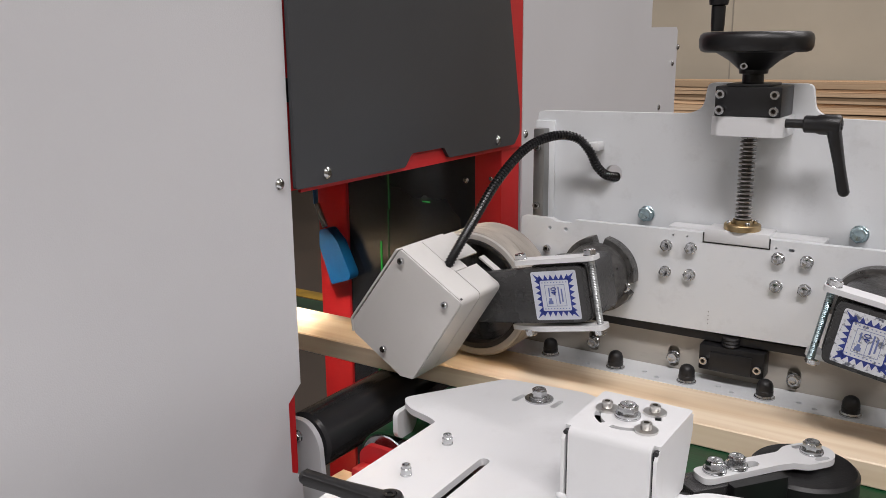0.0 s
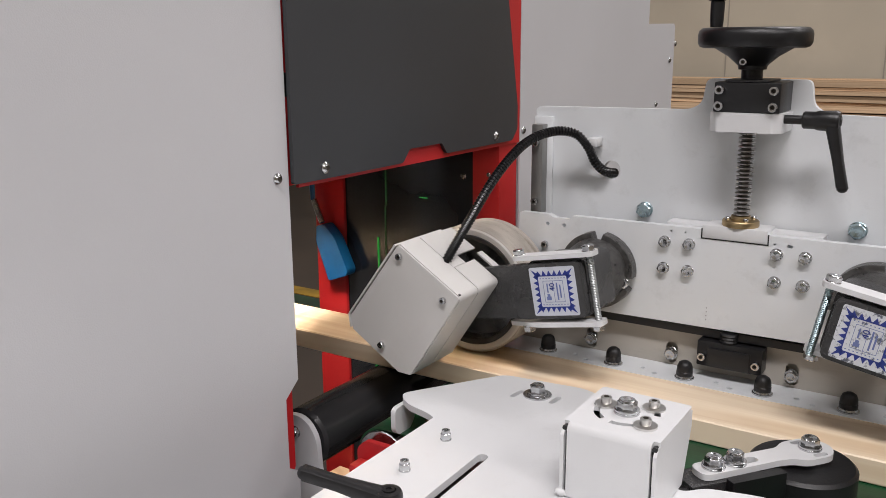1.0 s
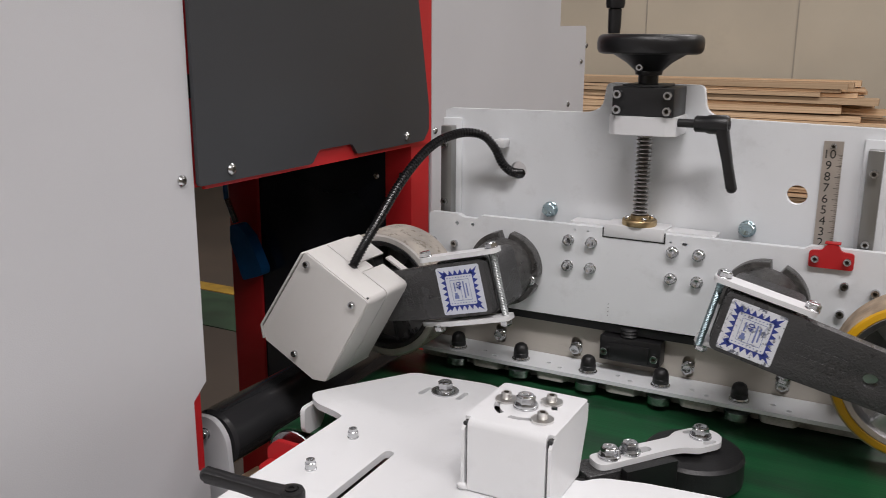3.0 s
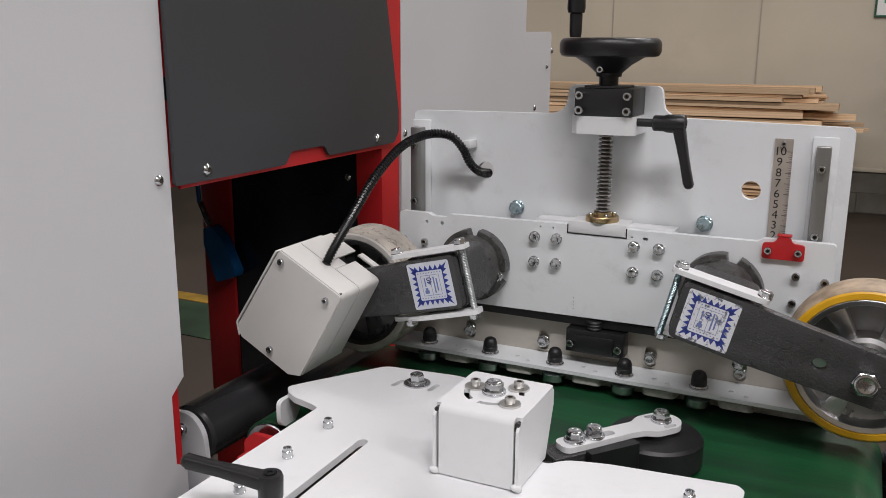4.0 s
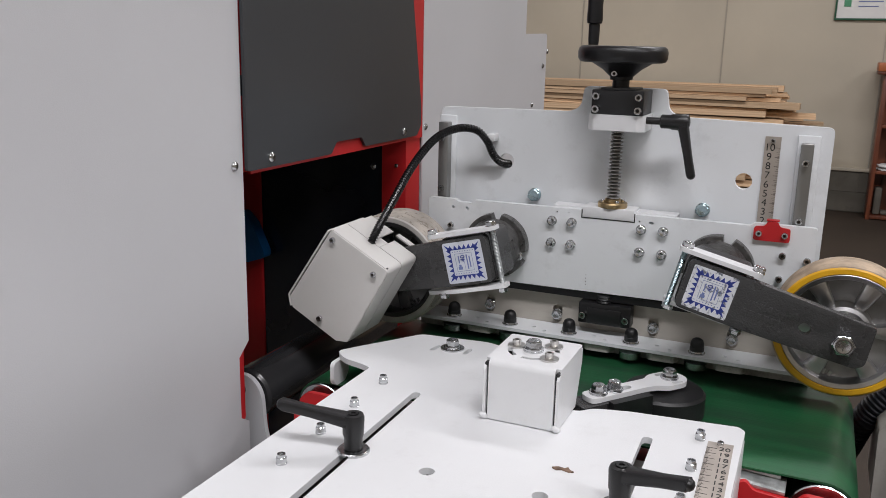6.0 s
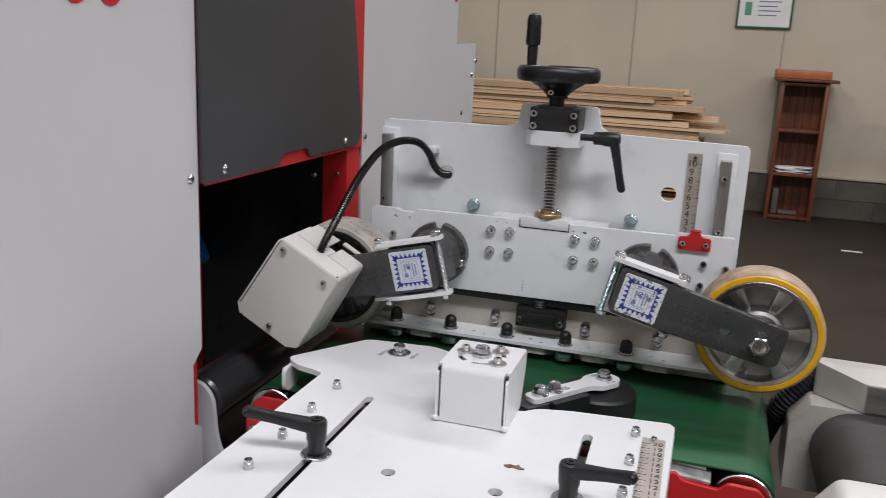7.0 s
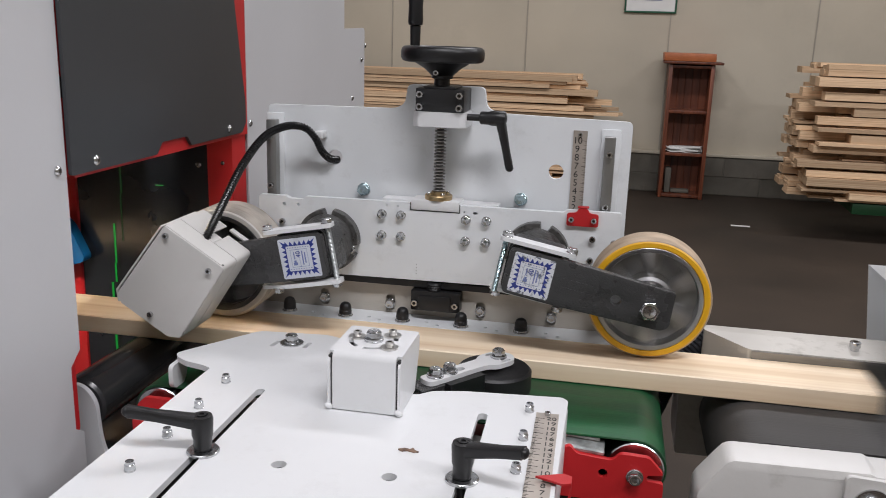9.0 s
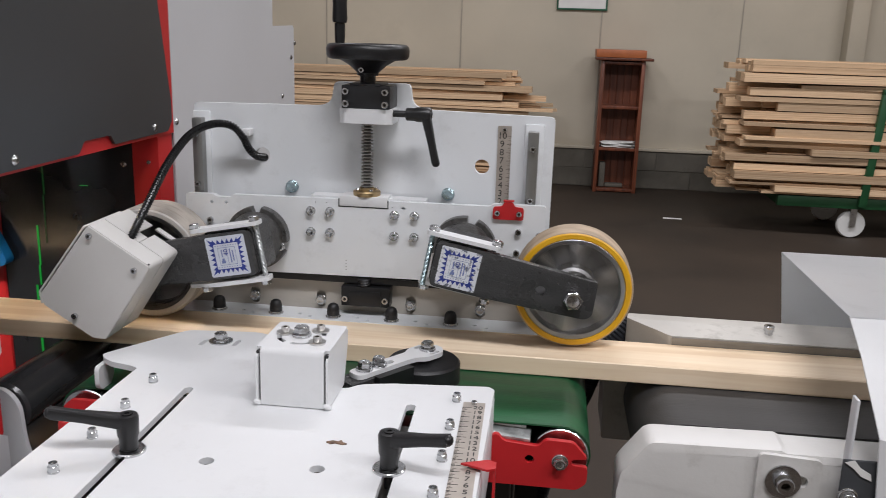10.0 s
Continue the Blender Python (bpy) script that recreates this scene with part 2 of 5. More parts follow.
# ---------------------------------------------------------------- mesh helpers
def bm_box(x0, x1, y0, y1, z0, z1, bev=0.0, seg=2):
    bm = bmesh.new()
    bmesh.ops.create_cube(bm, size=1, matrix=Matrix.Translation(((x0 + x1) / 2, (y0 + y1) / 2, (z0 + z1) / 2)) @ Matrix.Diagonal((x1 - x0, y1 - y0, z1 - z0, 1)))
    if bev:
        bmesh.ops.bevel(bm, geom=bm.edges[:], offset=bev, segments=seg, affect="EDGES", profile=0.5)
    return bm


def frame_to(axis):
    """A rotation that turns +Z to the named axis."""
    return {"Z": Matrix(), "-Z": pose(0, 0, 0, 180), "Y": pose(0, 0, 0, -90), "-Y": pose(0, 0, 0, 90), "X": pose(0, 0, 0, 0, 90), "-X": pose(0, 0, 0, 0, -90)}[axis]


def bm_lathe(profile, seg=32, axis="Z", at=(0, 0, 0), close=True):
    """Turns (radius, height) pairs about an axis through at."""
    bm = bmesh.new()
    m = Matrix.Translation(at) @ frame_to(axis)
    rings = []
    for r, h in profile:
        if r < 1e-6:
            rings.append([bm.verts.new(m @ Vector((0, 0, h)))])
        else:
            rings.append([bm.verts.new(m @ Vector((r * math.cos(2 * math.pi * i / seg), r * math.sin(2 * math.pi * i / seg), h))) for i in range(seg)])
    for a, b in zip(rings, rings[1:]):
        for i in range(seg):
            j = (i + 1) % seg
            if len(a) == 1 and len(b) == 1:
                continue
            if len(a) == 1:
                bm.faces.new((a[0], b[i], b[j]))
            elif len(b) == 1:
                bm.faces.new((a[i], a[j], b[0]))
            else:
                bm.faces.new((a[i], a[j], b[j], b[i]))
    if close:
        for ring in (rings[0], rings[-1]):
            if len(ring) > 1:
                bm.faces.new(ring)
    bmesh.ops.recalc_face_normals(bm, faces=bm.faces[:])
    return bm


def bm_cyl(r, h0, h1, seg=32, axis="Z", at=(0, 0, 0), bev=0.0):
    b = min(bev, r * 0.4)
    prof = [(r - b, h0), (r, h0 + b), (r, h1 - b), (r - b, h1)] if b else [(r, h0), (r, h1)]
    return bm_lathe(prof, seg, axis, at)


def circle(cx, cy, r, n=16):
    return [(cx + r * math.cos(2 * math.pi * i / n), cy + r * math.sin(2 * math.pi * i / n)) for i in range(n)]


def slot(x0, y0, x1, y1, r, n=6):
    a = math.atan2(y1 - y0, x1 - x0)
    out = [(x1 + r * math.cos(a - math.pi / 2 + math.pi * i / n), y1 + r * math.sin(a - math.pi / 2 + math.pi * i / n)) for i in range(n + 1)]
    return out + [(x0 + r * math.cos(a + math.pi / 2 + math.pi * i / n), y0 + r * math.sin(a + math.pi / 2 + math.pi * i / n)) for i in range(n + 1)]


def rounded(points, r, n=4):
    """A polygon with its corners rounded; r is one radius or one for each corner."""
    out = []
    k = len(points)
    for i, p in enumerate(points):
        rr = r[i] if isinstance(r, (list, tuple)) else r
        p, a, b = Vector(p), Vector(points[i - 1]), Vector(points[(i + 1) % k])
        da, db = (a - p), (b - p)
        rr = min(rr, da.length * 0.49, db.length * 0.49)
        if rr < 1e-5:
            out.append(tuple(p))
            continue
        s, e = p + da.normalized() * rr, p + db.normalized() * rr
        for j in range(n + 1):
            u = j / n
            out.append(tuple(s * (1 - u) ** 2 + p * 2 * u * (1 - u) + e * u * u))
    return out


def bm_plate(outline, holes, h0, h1, plane="XY"):
    """A sheet with real openings: the outline and holes in a plane, between two heights along its normal."""
    from mathutils.geometry import tessellate_polygon
    loops = [outline, *holes]
    flat = [Vector((p[0], p[1], 0)) for lp in loops for p in lp]
    tris = tessellate_polygon([[Vector((p[0], p[1], 0)) for p in lp] for lp in loops])

    def place(u, v, w):
        return {"XY": (u, v, w), "XZ": (u, w, v), "YZ": (w, u, v)}[plane]

    bm = bmesh.new()
    lo = [bm.verts.new(place(p.x, p.y, h0)) for p in flat]
    hi = [bm.verts.new(place(p.x, p.y, h1)) for p in flat]
    for a, b, c in tris:
        for v in (lo, hi):
            try:
                bm.faces.new((v[a], v[b], v[c]))
            except ValueError:
                pass
    base = 0
    for lp in loops:
        n = len(lp)
        for i in range(n):
            j = (i + 1) % n
            bm.faces.new((lo[base + i], lo[base + j], hi[base + j], hi[base + i]))
        base += n
    bmesh.ops.recalc_face_normals(bm, faces=bm.faces[:])
    return bm


def bm_sweep(points, r, seg=10, ribs=None, closed_ends=True):
    """A tube along points; ribs=(pitch, depth) makes it corrugated."""
    pts = [Vector(p) for p in points]
    fine = []
    for i in range(len(pts) - 1):
        p0, p1, p2, p3 = pts[max(i - 1, 0)], pts[i], pts[i + 1], pts[min(i + 2, len(pts) - 1)]
        for k in range(14):
            u = k / 14
            fine.append(0.5 * ((2 * p1) + (p2 - p0) * u + (2 * p0 - 5 * p1 + 4 * p2 - p3) * u * u + (3 * p1 - p0 - 3 * p2 + p3) * u ** 3))
    fine.append(pts[-1])
    acc = [0.0]
    for a, b in zip(fine, fine[1:]):
        acc.append(acc[-1] + (b - a).length)
    total = acc[-1]
    step = ribs[0] / 4 if ribs else total / 40
    bm, rings, side = bmesh.new(), [], Vector((0.3, 1, 0.2))
    n = max(2, int(total / step))
    for k in range(n + 1):
        s = total * k / n
        i = min(max(0, next((q for q in range(len(acc)) if acc[q] >= s), len(acc) - 1) - 1), len(fine) - 2)
        u = (s - acc[i]) / max(1e-9, acc[i + 1] - acc[i])
        p, d = fine[i].lerp(fine[i + 1], u), (fine[i + 1] - fine[i]).normalized()
        side = (side - d * side.dot(d)).normalized()
        up = d.cross(side)
        rr = r - (ribs[1] if ribs and k % 4 in (0, 1) else 0)
        rings.append([bm.verts.new(p + (side * math.cos(2 * math.pi * j / seg) + up * math.sin(2 * math.pi * j / seg)) * rr) for j in range(seg)])
    for a, b in zip(rings, rings[1:]):
        for j in range(seg):
            bm.faces.new((a[j], a[(j + 1) % seg], b[(j + 1) % seg], b[j]))
    if closed_ends:
        bm.faces.new(rings[0]), bm.faces.new(rings[-1])
    bmesh.ops.recalc_face_normals(bm, faces=bm.faces[:])
    return bm


def joined(*parts):
    """Several bmeshes as one."""
    out = bmesh.new()
    for b in parts:
        me = bpy.data.meshes.new("tmp")
        b.to_mesh(me)
        b.free()
        out.from_mesh(me)
        bpy.data.meshes.remove(me)
    return out


def moved(bm, m):
    bmesh.ops.transform(bm, matrix=m, verts=bm.verts[:])
    return bm


def mesh_of(name, bm, material, angle=35):
    me = bpy.data.meshes.new(name)
    bm.to_mesh(me)
    bm.free()
    me.materials.append(material)
    for p in me.polygons:
        p.use_smooth = True
    me.set_sharp_from_angle(angle=radians(angle))
    return me


def eased(bm, y, z, r):
    """Bevels the front outline of a plate above a height."""
    es = [e for e in bm.edges if all(abs(v.co.y - y) < 1e-5 and v.co.z > z for v in e.verts) and len(e.link_faces) == 2 and abs(e.calc_face_angle(0)) > 0.5]
    bmesh.ops.bevel(bm, geom=es, offset=r, segments=2, affect="EDGES", profile=0.6)
    return bm


def thing(name, at, label, category, group="", m=None):
    """An Empty at a thing's base, which carries its parts."""
    ob = new(name)
    ob.empty_display_size = 0.02
    ob.matrix_world = m if m is not None else Matrix.Translation(at)
    return tagged(ob, label, category, group)


def root_pose(ob):
    return root_pose(ob.parent) @ ob.matrix_basis if ob.parent else ob.matrix_basis.copy()


def part(name, bm, material, parent, label=""):
    """Links a bmesh, given in the world's metres, as one mesh under a thing or part."""
    if parent is not None:
        moved(bm, root_pose(parent).inverted())
    ob = new(name, mesh_of(name, bm, material))
    ob.parent = parent
    if label:
        ob["label"] = label
    return ob


def placed(name, mesh, m, parent):
    """One more object on a shared mesh, at a pose in the world."""
    ob = new(name, mesh)
    ob.parent = parent
    ob.matrix_basis = root_pose(parent).inverted() @ m if parent is not None else m
    return ob


def solid(name, bm, material, label, category, kind="", group="", m=None):
    """A thing or a piece of the setting that is one mesh."""
    ob = new(name, mesh_of(name, bm, material))
    if m is not None:
        ob.matrix_world = m
    return tagged(ob, label, category, group, kind)


def mark(text, size, material, m, parent, name="numeral"):
    """A printed number, in the built-in font, as a thin mesh."""
    cu = bpy.data.curves.new("type", "FONT")
    cu.body, cu.size, cu.align_x, cu.align_y, cu.extrude = text, size, "CENTER", "CENTER", 0.0001
    tmp = bpy.data.objects.new("type", cu)
    scene.collection.objects.link(tmp)
    dg = bpy.context.evaluated_depsgraph_get()
    me = bpy.data.meshes.new_from_object(tmp.evaluated_get(dg))
    bpy.data.objects.remove(tmp)
    me.materials.clear()
    me.materials.append(material)
    return placed(name, me, m, parent)


# shared fasteners, standing on +Z
def hex_head(af, h, washer=0.0):
    """A hexagon head: six flats, a round chamfer on top with a sunk middle, a flange or washer below."""
    r = af * 0.577
    flange = washer if washer else af * 0.60
    top = bm_lathe([(af * 0.498, h * 0.84), (af * 0.462, h * 0.97), (af * 0.43, h), (af * 0.33, h), (af * 0.29, h * 0.965), (0, h * 0.955)], 24, close=False)
    body = bm_lathe([(r, 0.0), (r, h * 0.80), (af * 0.50, h * 0.90), (af * 0.40, h * 0.90)], 6)
    ring = bm_lathe([(flange, -0.0012), (flange, 0.0003), (flange * 0.93, 0.0008), (af * 0.45, 0.0009)], 24)
    marks = []
    for k in range(3):
        marks.append(moved(bm_box(af * 0.08, af * 0.24, -af * 0.022, af * 0.022, h * 0.95, h * 0.985), Matrix.Rotation(2.1 * k + 0.4, 4, "Z")))
    return joined(body, top, ring, *marks)


def socket_head(r, h):
    return bm_lathe([(r * 0.9, 0), (r, h * 0.15), (r, h * 0.85), (r * 0.88, h), (r * 0.52, h), (r * 0.48, h * 0.9), (r * 0.46, h * 0.3), (0, h * 0.25)], 14, close=False)


def dome_head(r, h):
    return bm_lathe([(r, 0), (r * 0.98, h * 0.35), (r * 0.78, h * 0.75), (r * 0.45, h), (r * 0.42, h * 0.75), (0, h * 0.7)], 16, close=False)


def lock_nut(af, h):
    return joined(bm_lathe([(af * 0.62, 0), (af * 0.62, h * 0.12), (af * 0.577, h * 0.15), (af * 0.577, h * 0.65), (af * 0.48, h * 0.75), (af * 0.46, h), (af * 0.32, h), (af * 0.30, h * 0.8), (0, h * 0.8)], 12, close=False), bm_lathe([(af * 0.577, 0), (af * 0.577, h * 0.62), (af * 0.5, h * 0.68)], 6))


ME_HEX = mesh_of("bolt", hex_head(0.0105, 0.0055, 0.0), M_ZINC, 30)
ME_HEXW = mesh_of("bolt", joined(moved(hex_head(0.0125, 0.0075, 0.0090), pose(0, 0, 0.0012)), bm_lathe([(0.0094, -0.0014), (0.0094, -0.0001), (0.0088, 0.0001), (0.004, 0.0002)], 24)), M_ZINC, 30)
ME_HEXBLUE = mesh_of("bolt", hex_head(0.0135, 0.0075, 0.0), M_ZINCBLUE, 30)
ME_SOCKET = mesh_of("screw", socket_head(0.0045, 0.0055), M_ZINC, 30)
ME_SOCKETW = mesh_of("screw", joined(socket_head(0.0042, 0.0055), bm_lathe([(0.0088, -0.0014), (0.0088, 0.0002), (0.004, 0.0003)], 20)), M_STEEL, 30)
ME_DOME = mesh_of("screw", dome_head(0.0050, 0.0032), M_ZINC, 30)
ME_NUT = mesh_of("nut", lock_nut(0.0080, 0.0092), M_ZINC, 30)


for me, rad, high in ((ME_SOCKET, 0.0045, 0.0055), (ME_SOCKETW, 0.0042, 0.0055), (ME_DOME, 0.0050, 0.0032)):
    # dark recess of the socket: its shade is painted into the colour
    me.materials.append(M_GREASESHADE)
    for p in me.polygons:
        if math.hypot(p.center.x, p.center.y) < rad * 0.50 and 0 < p.center.z < high * 0.97 and (me is not ME_DOME or p.center.z > high * 0.6):
            p.material_index = 1


def fasten(mesh, at, axis, parent, turn=0.0, scale=1.0):
    return placed(mesh.name.split(".")[0], mesh, Matrix.Translation(at) @ frame_to(axis) @ pose(0, 0, 0, 0, 0, turn) @ Matrix.Scale(scale, 4), parent)


# ---------------------------------------------------------------- hall
solid("floor", bm_box(-9, 9, -7, 6.6, -0.2, 0.0), M_FLOOR, "dark stained workshop floor", "floor", "structure")
solid("wall_back", bm_box(-9, 9, 6.52, 6.7, 0.33, 5.0), M_WALL, "cream insulated panel wall with fine vertical joints", "wall", "structure")
solid("wall_front", bm_box(-9, 9, -7.2, -7.0, 0, 5.0), M_WALL, "cream panel wall", "wall", "structure")
solid("wall_left", bm_box(-9.2, -9, -7, 6.6, 0, 5.0), M_WALL, "cream panel wall", "wall", "structure")
solid("wall_right", bm_box(9, 9.2, -7, 6.6, 0, 5.0), M_WALL, "cream panel wall", "wall", "structure")
solid("ceiling", bm_box(-9, 9, -7, 6.6, 5.0, 5.2), M_CEIL, "pale hall ceiling", "ceiling", "structure")
plinth = solid("plinth", bm_box(-9, 9, 6.47, 6.70, 0.0, 0.325), M_CONC, "rough grey concrete block plinth along the wall", "plinth", "structure")
part("rail", bm_box(-9, 9, 6.455, 6.52, 0.325, 0.352, 0.004), M_WALL, plinth, "pale timber strip on the plinth")
ME_BLOCK = mesh_of("block", bm_box(-0.296, 0.296, -0.002, 0.012, -0.0755, 0.0755, 0.002, 1), M_CONC)
for row in range(2):
    for i in range(-8, 9):
        placed("block", ME_BLOCK, pose(0.6 * i + 0.3 * row, 6.466 + 0.003 * math.sin(i * 5.1 + row), 0.082 + 0.155 * row), plinth)
for i, jx in enumerate((-2.9, -1.7, -0.52, 0.66, 1.80, 3.0, 4.2)):
    solid("trim", bm_box(jx - 0.004, jx + 0.004, 6.512, 6.522, 0.35, 5.0), M_JOINT, "fine joint between wall panels", "joint", "structure")
column = solid("pilaster", bm_box(2.60, 2.74, 6.36, 6.52, 0.0, 5.0, 0.01), M_WALL, "cream steel pilaster on the wall", "pilaster", "structure")
for lx, ly, lw in LAMPS:
    lamp = thing("ceiling_light", (lx, ly, LAMP_Z), "long ceiling light with lit tubes", "ceiling light", "hall lights")
    part("housing", bm_box(lx - 1.12, lx + 1.12, ly - 0.27, ly + 0.27, LAMP_Z + 0.02, LAMP_Z + 0.09, 0.01), M_CEIL, lamp)
    for k in (-0.14, 0.14):
        part("tube", bm_cyl(0.018, -1.08, 1.08, 10, "X", (lx, ly + k, LAMP_Z)), M_TUBE, lamp)
    for k in (-0.6, 0.6):
        part("hanger", bm_cyl(0.008, 0.09, 5.0 - LAMP_Z, 6, "Z", (lx + k, ly, LAMP_Z)), M_STEEL, lamp)
solid("floor_marking", bm_box(-6.5, -1.6, 2.32, 2.42, 0.0, 0.004), M_FLOORYELLOW, "yellow painted line on the floor", "floor marking", "structure")
solid("floor_marking", bm_box(-6.5, -1.6, 1.9, 2.3, 0.0, 0.004), M_FLOORGREEN, "green painted walkway on the floor", "floor marking", "structure")
solid("paper_scrap", bm_box(1.14, 1.27, 5.22, 5.25, 0.0, 0.004), M_PAPER, "pale scrap lying on the dark floor", "scrap")


# ---------------------------------------------------------------- far things
def bookcase():
    x0, x1, y0, y1, h = 0.668, 1.022, 6.20, 6.45, 1.082
    b = thing("bookcase", (x0, y0, 0), "narrow red-brown wooden bookcase by the wall with papers", "bookcase")
    part("side_panel", bm_box(x0, x0 + 0.03, y0, y1, 0, h, 0.003), M_CABINET, b)
    part("side_panel", bm_box(x1 - 0.03, x1, y0, y1, 0, h, 0.003), M_CABINET, b)
    part("back_panel", bm_box(x0 + 0.03, x1 - 0.03, y1 - 0.02, y1, 0.0, h), M_CABINET, b)
    for i in range(5):
        part("back_board", bm_box(x0 + 0.034 + 0.059 * i, x0 + 0.089 + 0.059 * i, y1 - 0.028, y1 - 0.021, 0.02, h - 0.02, 0.002, 1), M_CABINET, b)
    for z in (0.02, 0.362, 0.705, h - 0.02):
        part("shelf", bm_box(x0 + 0.031, x1 - 0.031, y0 + 0.004, y1 - 0.03, z - 0.012, z + 0.012, 0.002), M_CABINET, b)
    part("top", bm_box(x0 - 0.045, x1 + 0.06, y0 - 0.03, y1 + 0.01, h + 0.001, h + 0.022, 0.004), M_CABINET, b)
    part("cornice", bm_box(x0 - 0.045, x1 + 0.0, y0 - 0.02, y1, h + 0.023, h + 0.085, 0.006), mat("orange_brown_wood", (0.42, 0.13, 0.045), 0.45, var=0.15, vscale=10), b)
    papers = thing("paper_pile", (0.845, 6.3, 0.375), "loose pile of white papers on the bookcase shelf", "papers")
    for i in range(6):
        part("sheet", moved(bm_box(-0.135, 0.135, -0.07, 0.07, 0, 0.007), pose(0.850 + 0.01 * math.sin(i * 3), 6.30, 0.3755 + 0.0075 * i, 2 * math.sin(i), 3 * math.cos(i * 2), 17 * math.sin(i * 2.3))), M_PAPER, papers)
    rag = thing("paper_bag", (0.76, 6.3, 0.035), "crumpled pale paper at the bookcase bottom", "paper")
    part("bag", bm_box(0.715, 0.765, 6.26, 6.36, 0.034, 0.24, 0.012), M_CONC, rag)
    part("bag_flap", bm_box(0.77, 0.92, 6.27, 6.36, 0.034, 0.062, 0.01), M_CONC, rag)


def wall_sign():
    s = thing("wall_sign", (0.49, 6.51, 1.47), "framed white notice in a dark green frame", "sign")
    x0, x1, z0, z1 = 0.28, 0.70, 1.475, 1.86
    part("sheet", bm_box(x0 + 0.015, x1 - 0.015, 6.506, 6.516, z0 + 0.015, z1 - 0.015), M_PAPER, s)
    for a, b, c, d in ((x0, x1, z0, z0 + 0.014), (x0, x1, z1 - 0.014, z1), (x0, x0 + 0.014, z0 + 0.0142, z1 - 0.0142), (x1 - 0.014, x1, z0 + 0.0142, z1 - 0.0142)):
        part("frame_bar", bm_box(a, b, 6.498, 6.518, c, d, 0.002), M_GREENFRAME, s)
    part("green_patch", bm_box(x0 + 0.06, x0 + 0.11, 6.502, 6.5055, z0 + 0.10, z0 + 0.20), mat("green_print", (0.08, 0.30, 0.16), 0.6), s)
    for i in range(5):
        part("print_bar", bm_box(x0 + 0.16, x0 + 0.30 + 0.03 * (i % 2), 6.502, 6.5055, z0 + 0.10 + 0.035 * i, z0 + 0.106 + 0.035 * i), M_PALEINK, s)


def lumber(name, label, x_end, sign, y0, y1, z0, z1, seed, jut, length=3.2, slant=0.3, low_cut=0.0):
    """A stack of sawn boards along x whose ends at x_end stand out unevenly."""
    rnd = random.Random(seed)
    st = thing(name, (x_end, y0, z0), label, "lumber stack")
    shared = mesh_of("board", bm_box(-0.5, 0.5, -0.5, 0.5, -0.5, 0.5), M_LUMBER)
    z = z0
    rest = []
    while z < z1 - 0.01:
        t = rnd.choice((0.016, 0.020, 0.024, 0.030, 0.045, 0.06))
        y = y0 + rnd.uniform(-0.03, 0.04)
        k = 0
        while y < y1 - 0.03:
            w = rnd.uniform(0.05, 0.19)
            start = x_end + (low_cut if z < 0.68 else 0.0) + sign * slant * max(0.0, (z - z0) / (z1 - z0) - 0.6) + sign * jut * (rnd.random() ** 2 if rnd.random() < 0.75 else rnd.random() * 1.35) - sign * 0.02
            ln = length * rnd.uniform(0.92, 1.0)
            cx = start + sign * ln / 2
            if k < 4:
                placed("board", shared, pose(cx, y + w / 2, z + t / 2, rnd.uniform(-0.8, 0.8), rnd.uniform(-0.3, 0.3), rnd.uniform(-0.9, 0.9)) @ Matrix.Diagonal((ln, w * 0.97, t * rnd.uniform(0.84, 0.95), 1)), st)
            else:
                rest.append((cx, y + w / 2, z + t / 2, ln, w * 0.98, t * 0.93))
            y += w
            k += 1
        z += t
    if rest:
        bms = [bm_box(c[0] - c[3] / 2, c[0] + c[3] / 2, c[1] - c[4] / 2, c[1] + c[4] / 2, c[2] - c[5] / 2, c[2] + c[5] / 2) for c in rest]
        tagged(part("inner_lumber", joined(*bms), M_LUMBER, st), kind="stuff")
    return st


def cart(x0, x1, y0, y1, top, posts):
    c = thing("lumber_cart", (x0, y0, 0), "green painted steel lumber cart on white casters", "cart")
    for y in (y0, y1 - 0.06):
        part("side_beam", bm_box(x0, x1, y, y + 0.06, top - 0.07, top, 0.004), M_GREENCART, c)
    for x in (x0, (x0 + x1) / 2, x1 - 0.06):
        part("cross_beam", bm_box(x, x + 0.06, y0 + 0.061, y1 - 0.061, top - 0.065, top - 0.004, 0.004), M_GREENCART, c)
    for px, lean in posts:
        part("post", moved(bm_box(-0.025, 0.025, -0.02, 0.02, 0, 0.74, 0.004), pose(px, y0 - 0.022, top - 0.05, 0, lean, 0)), M_GREENCART, c)
        part("post_cap", moved(bm_box(-0.025, 0.10, -0.02, 0.02, 0.741, 0.77, 0.004), pose(px, y0 - 0.022, top - 0.05, 0, lean, 0)), M_GREENCART, c)
    for x in (x0 + 0.5, x1 - 0.4):
        for y in (y0 + 0.05, y1 - 0.09):
            w = part("caster", bm_lathe([(0.02, -0.022), (0.085, -0.022), (0.092, -0.012), (0.092, 0.012), (0.085, 0.022), (0.02, 0.022)], 24, "Y", (x, y, 0.092)), M_PAPER, c, "white plastic caster wheel")
            part("fork", joined(bm_box(x - 0.02, x + 0.02, y - 0.04, y - 0.03, 0.08, top - 0.07), bm_box(x - 0.02, x + 0.02, y + 0.03, y + 0.04, 0.08, top - 0.07)), M_STEEL, w)
    return c


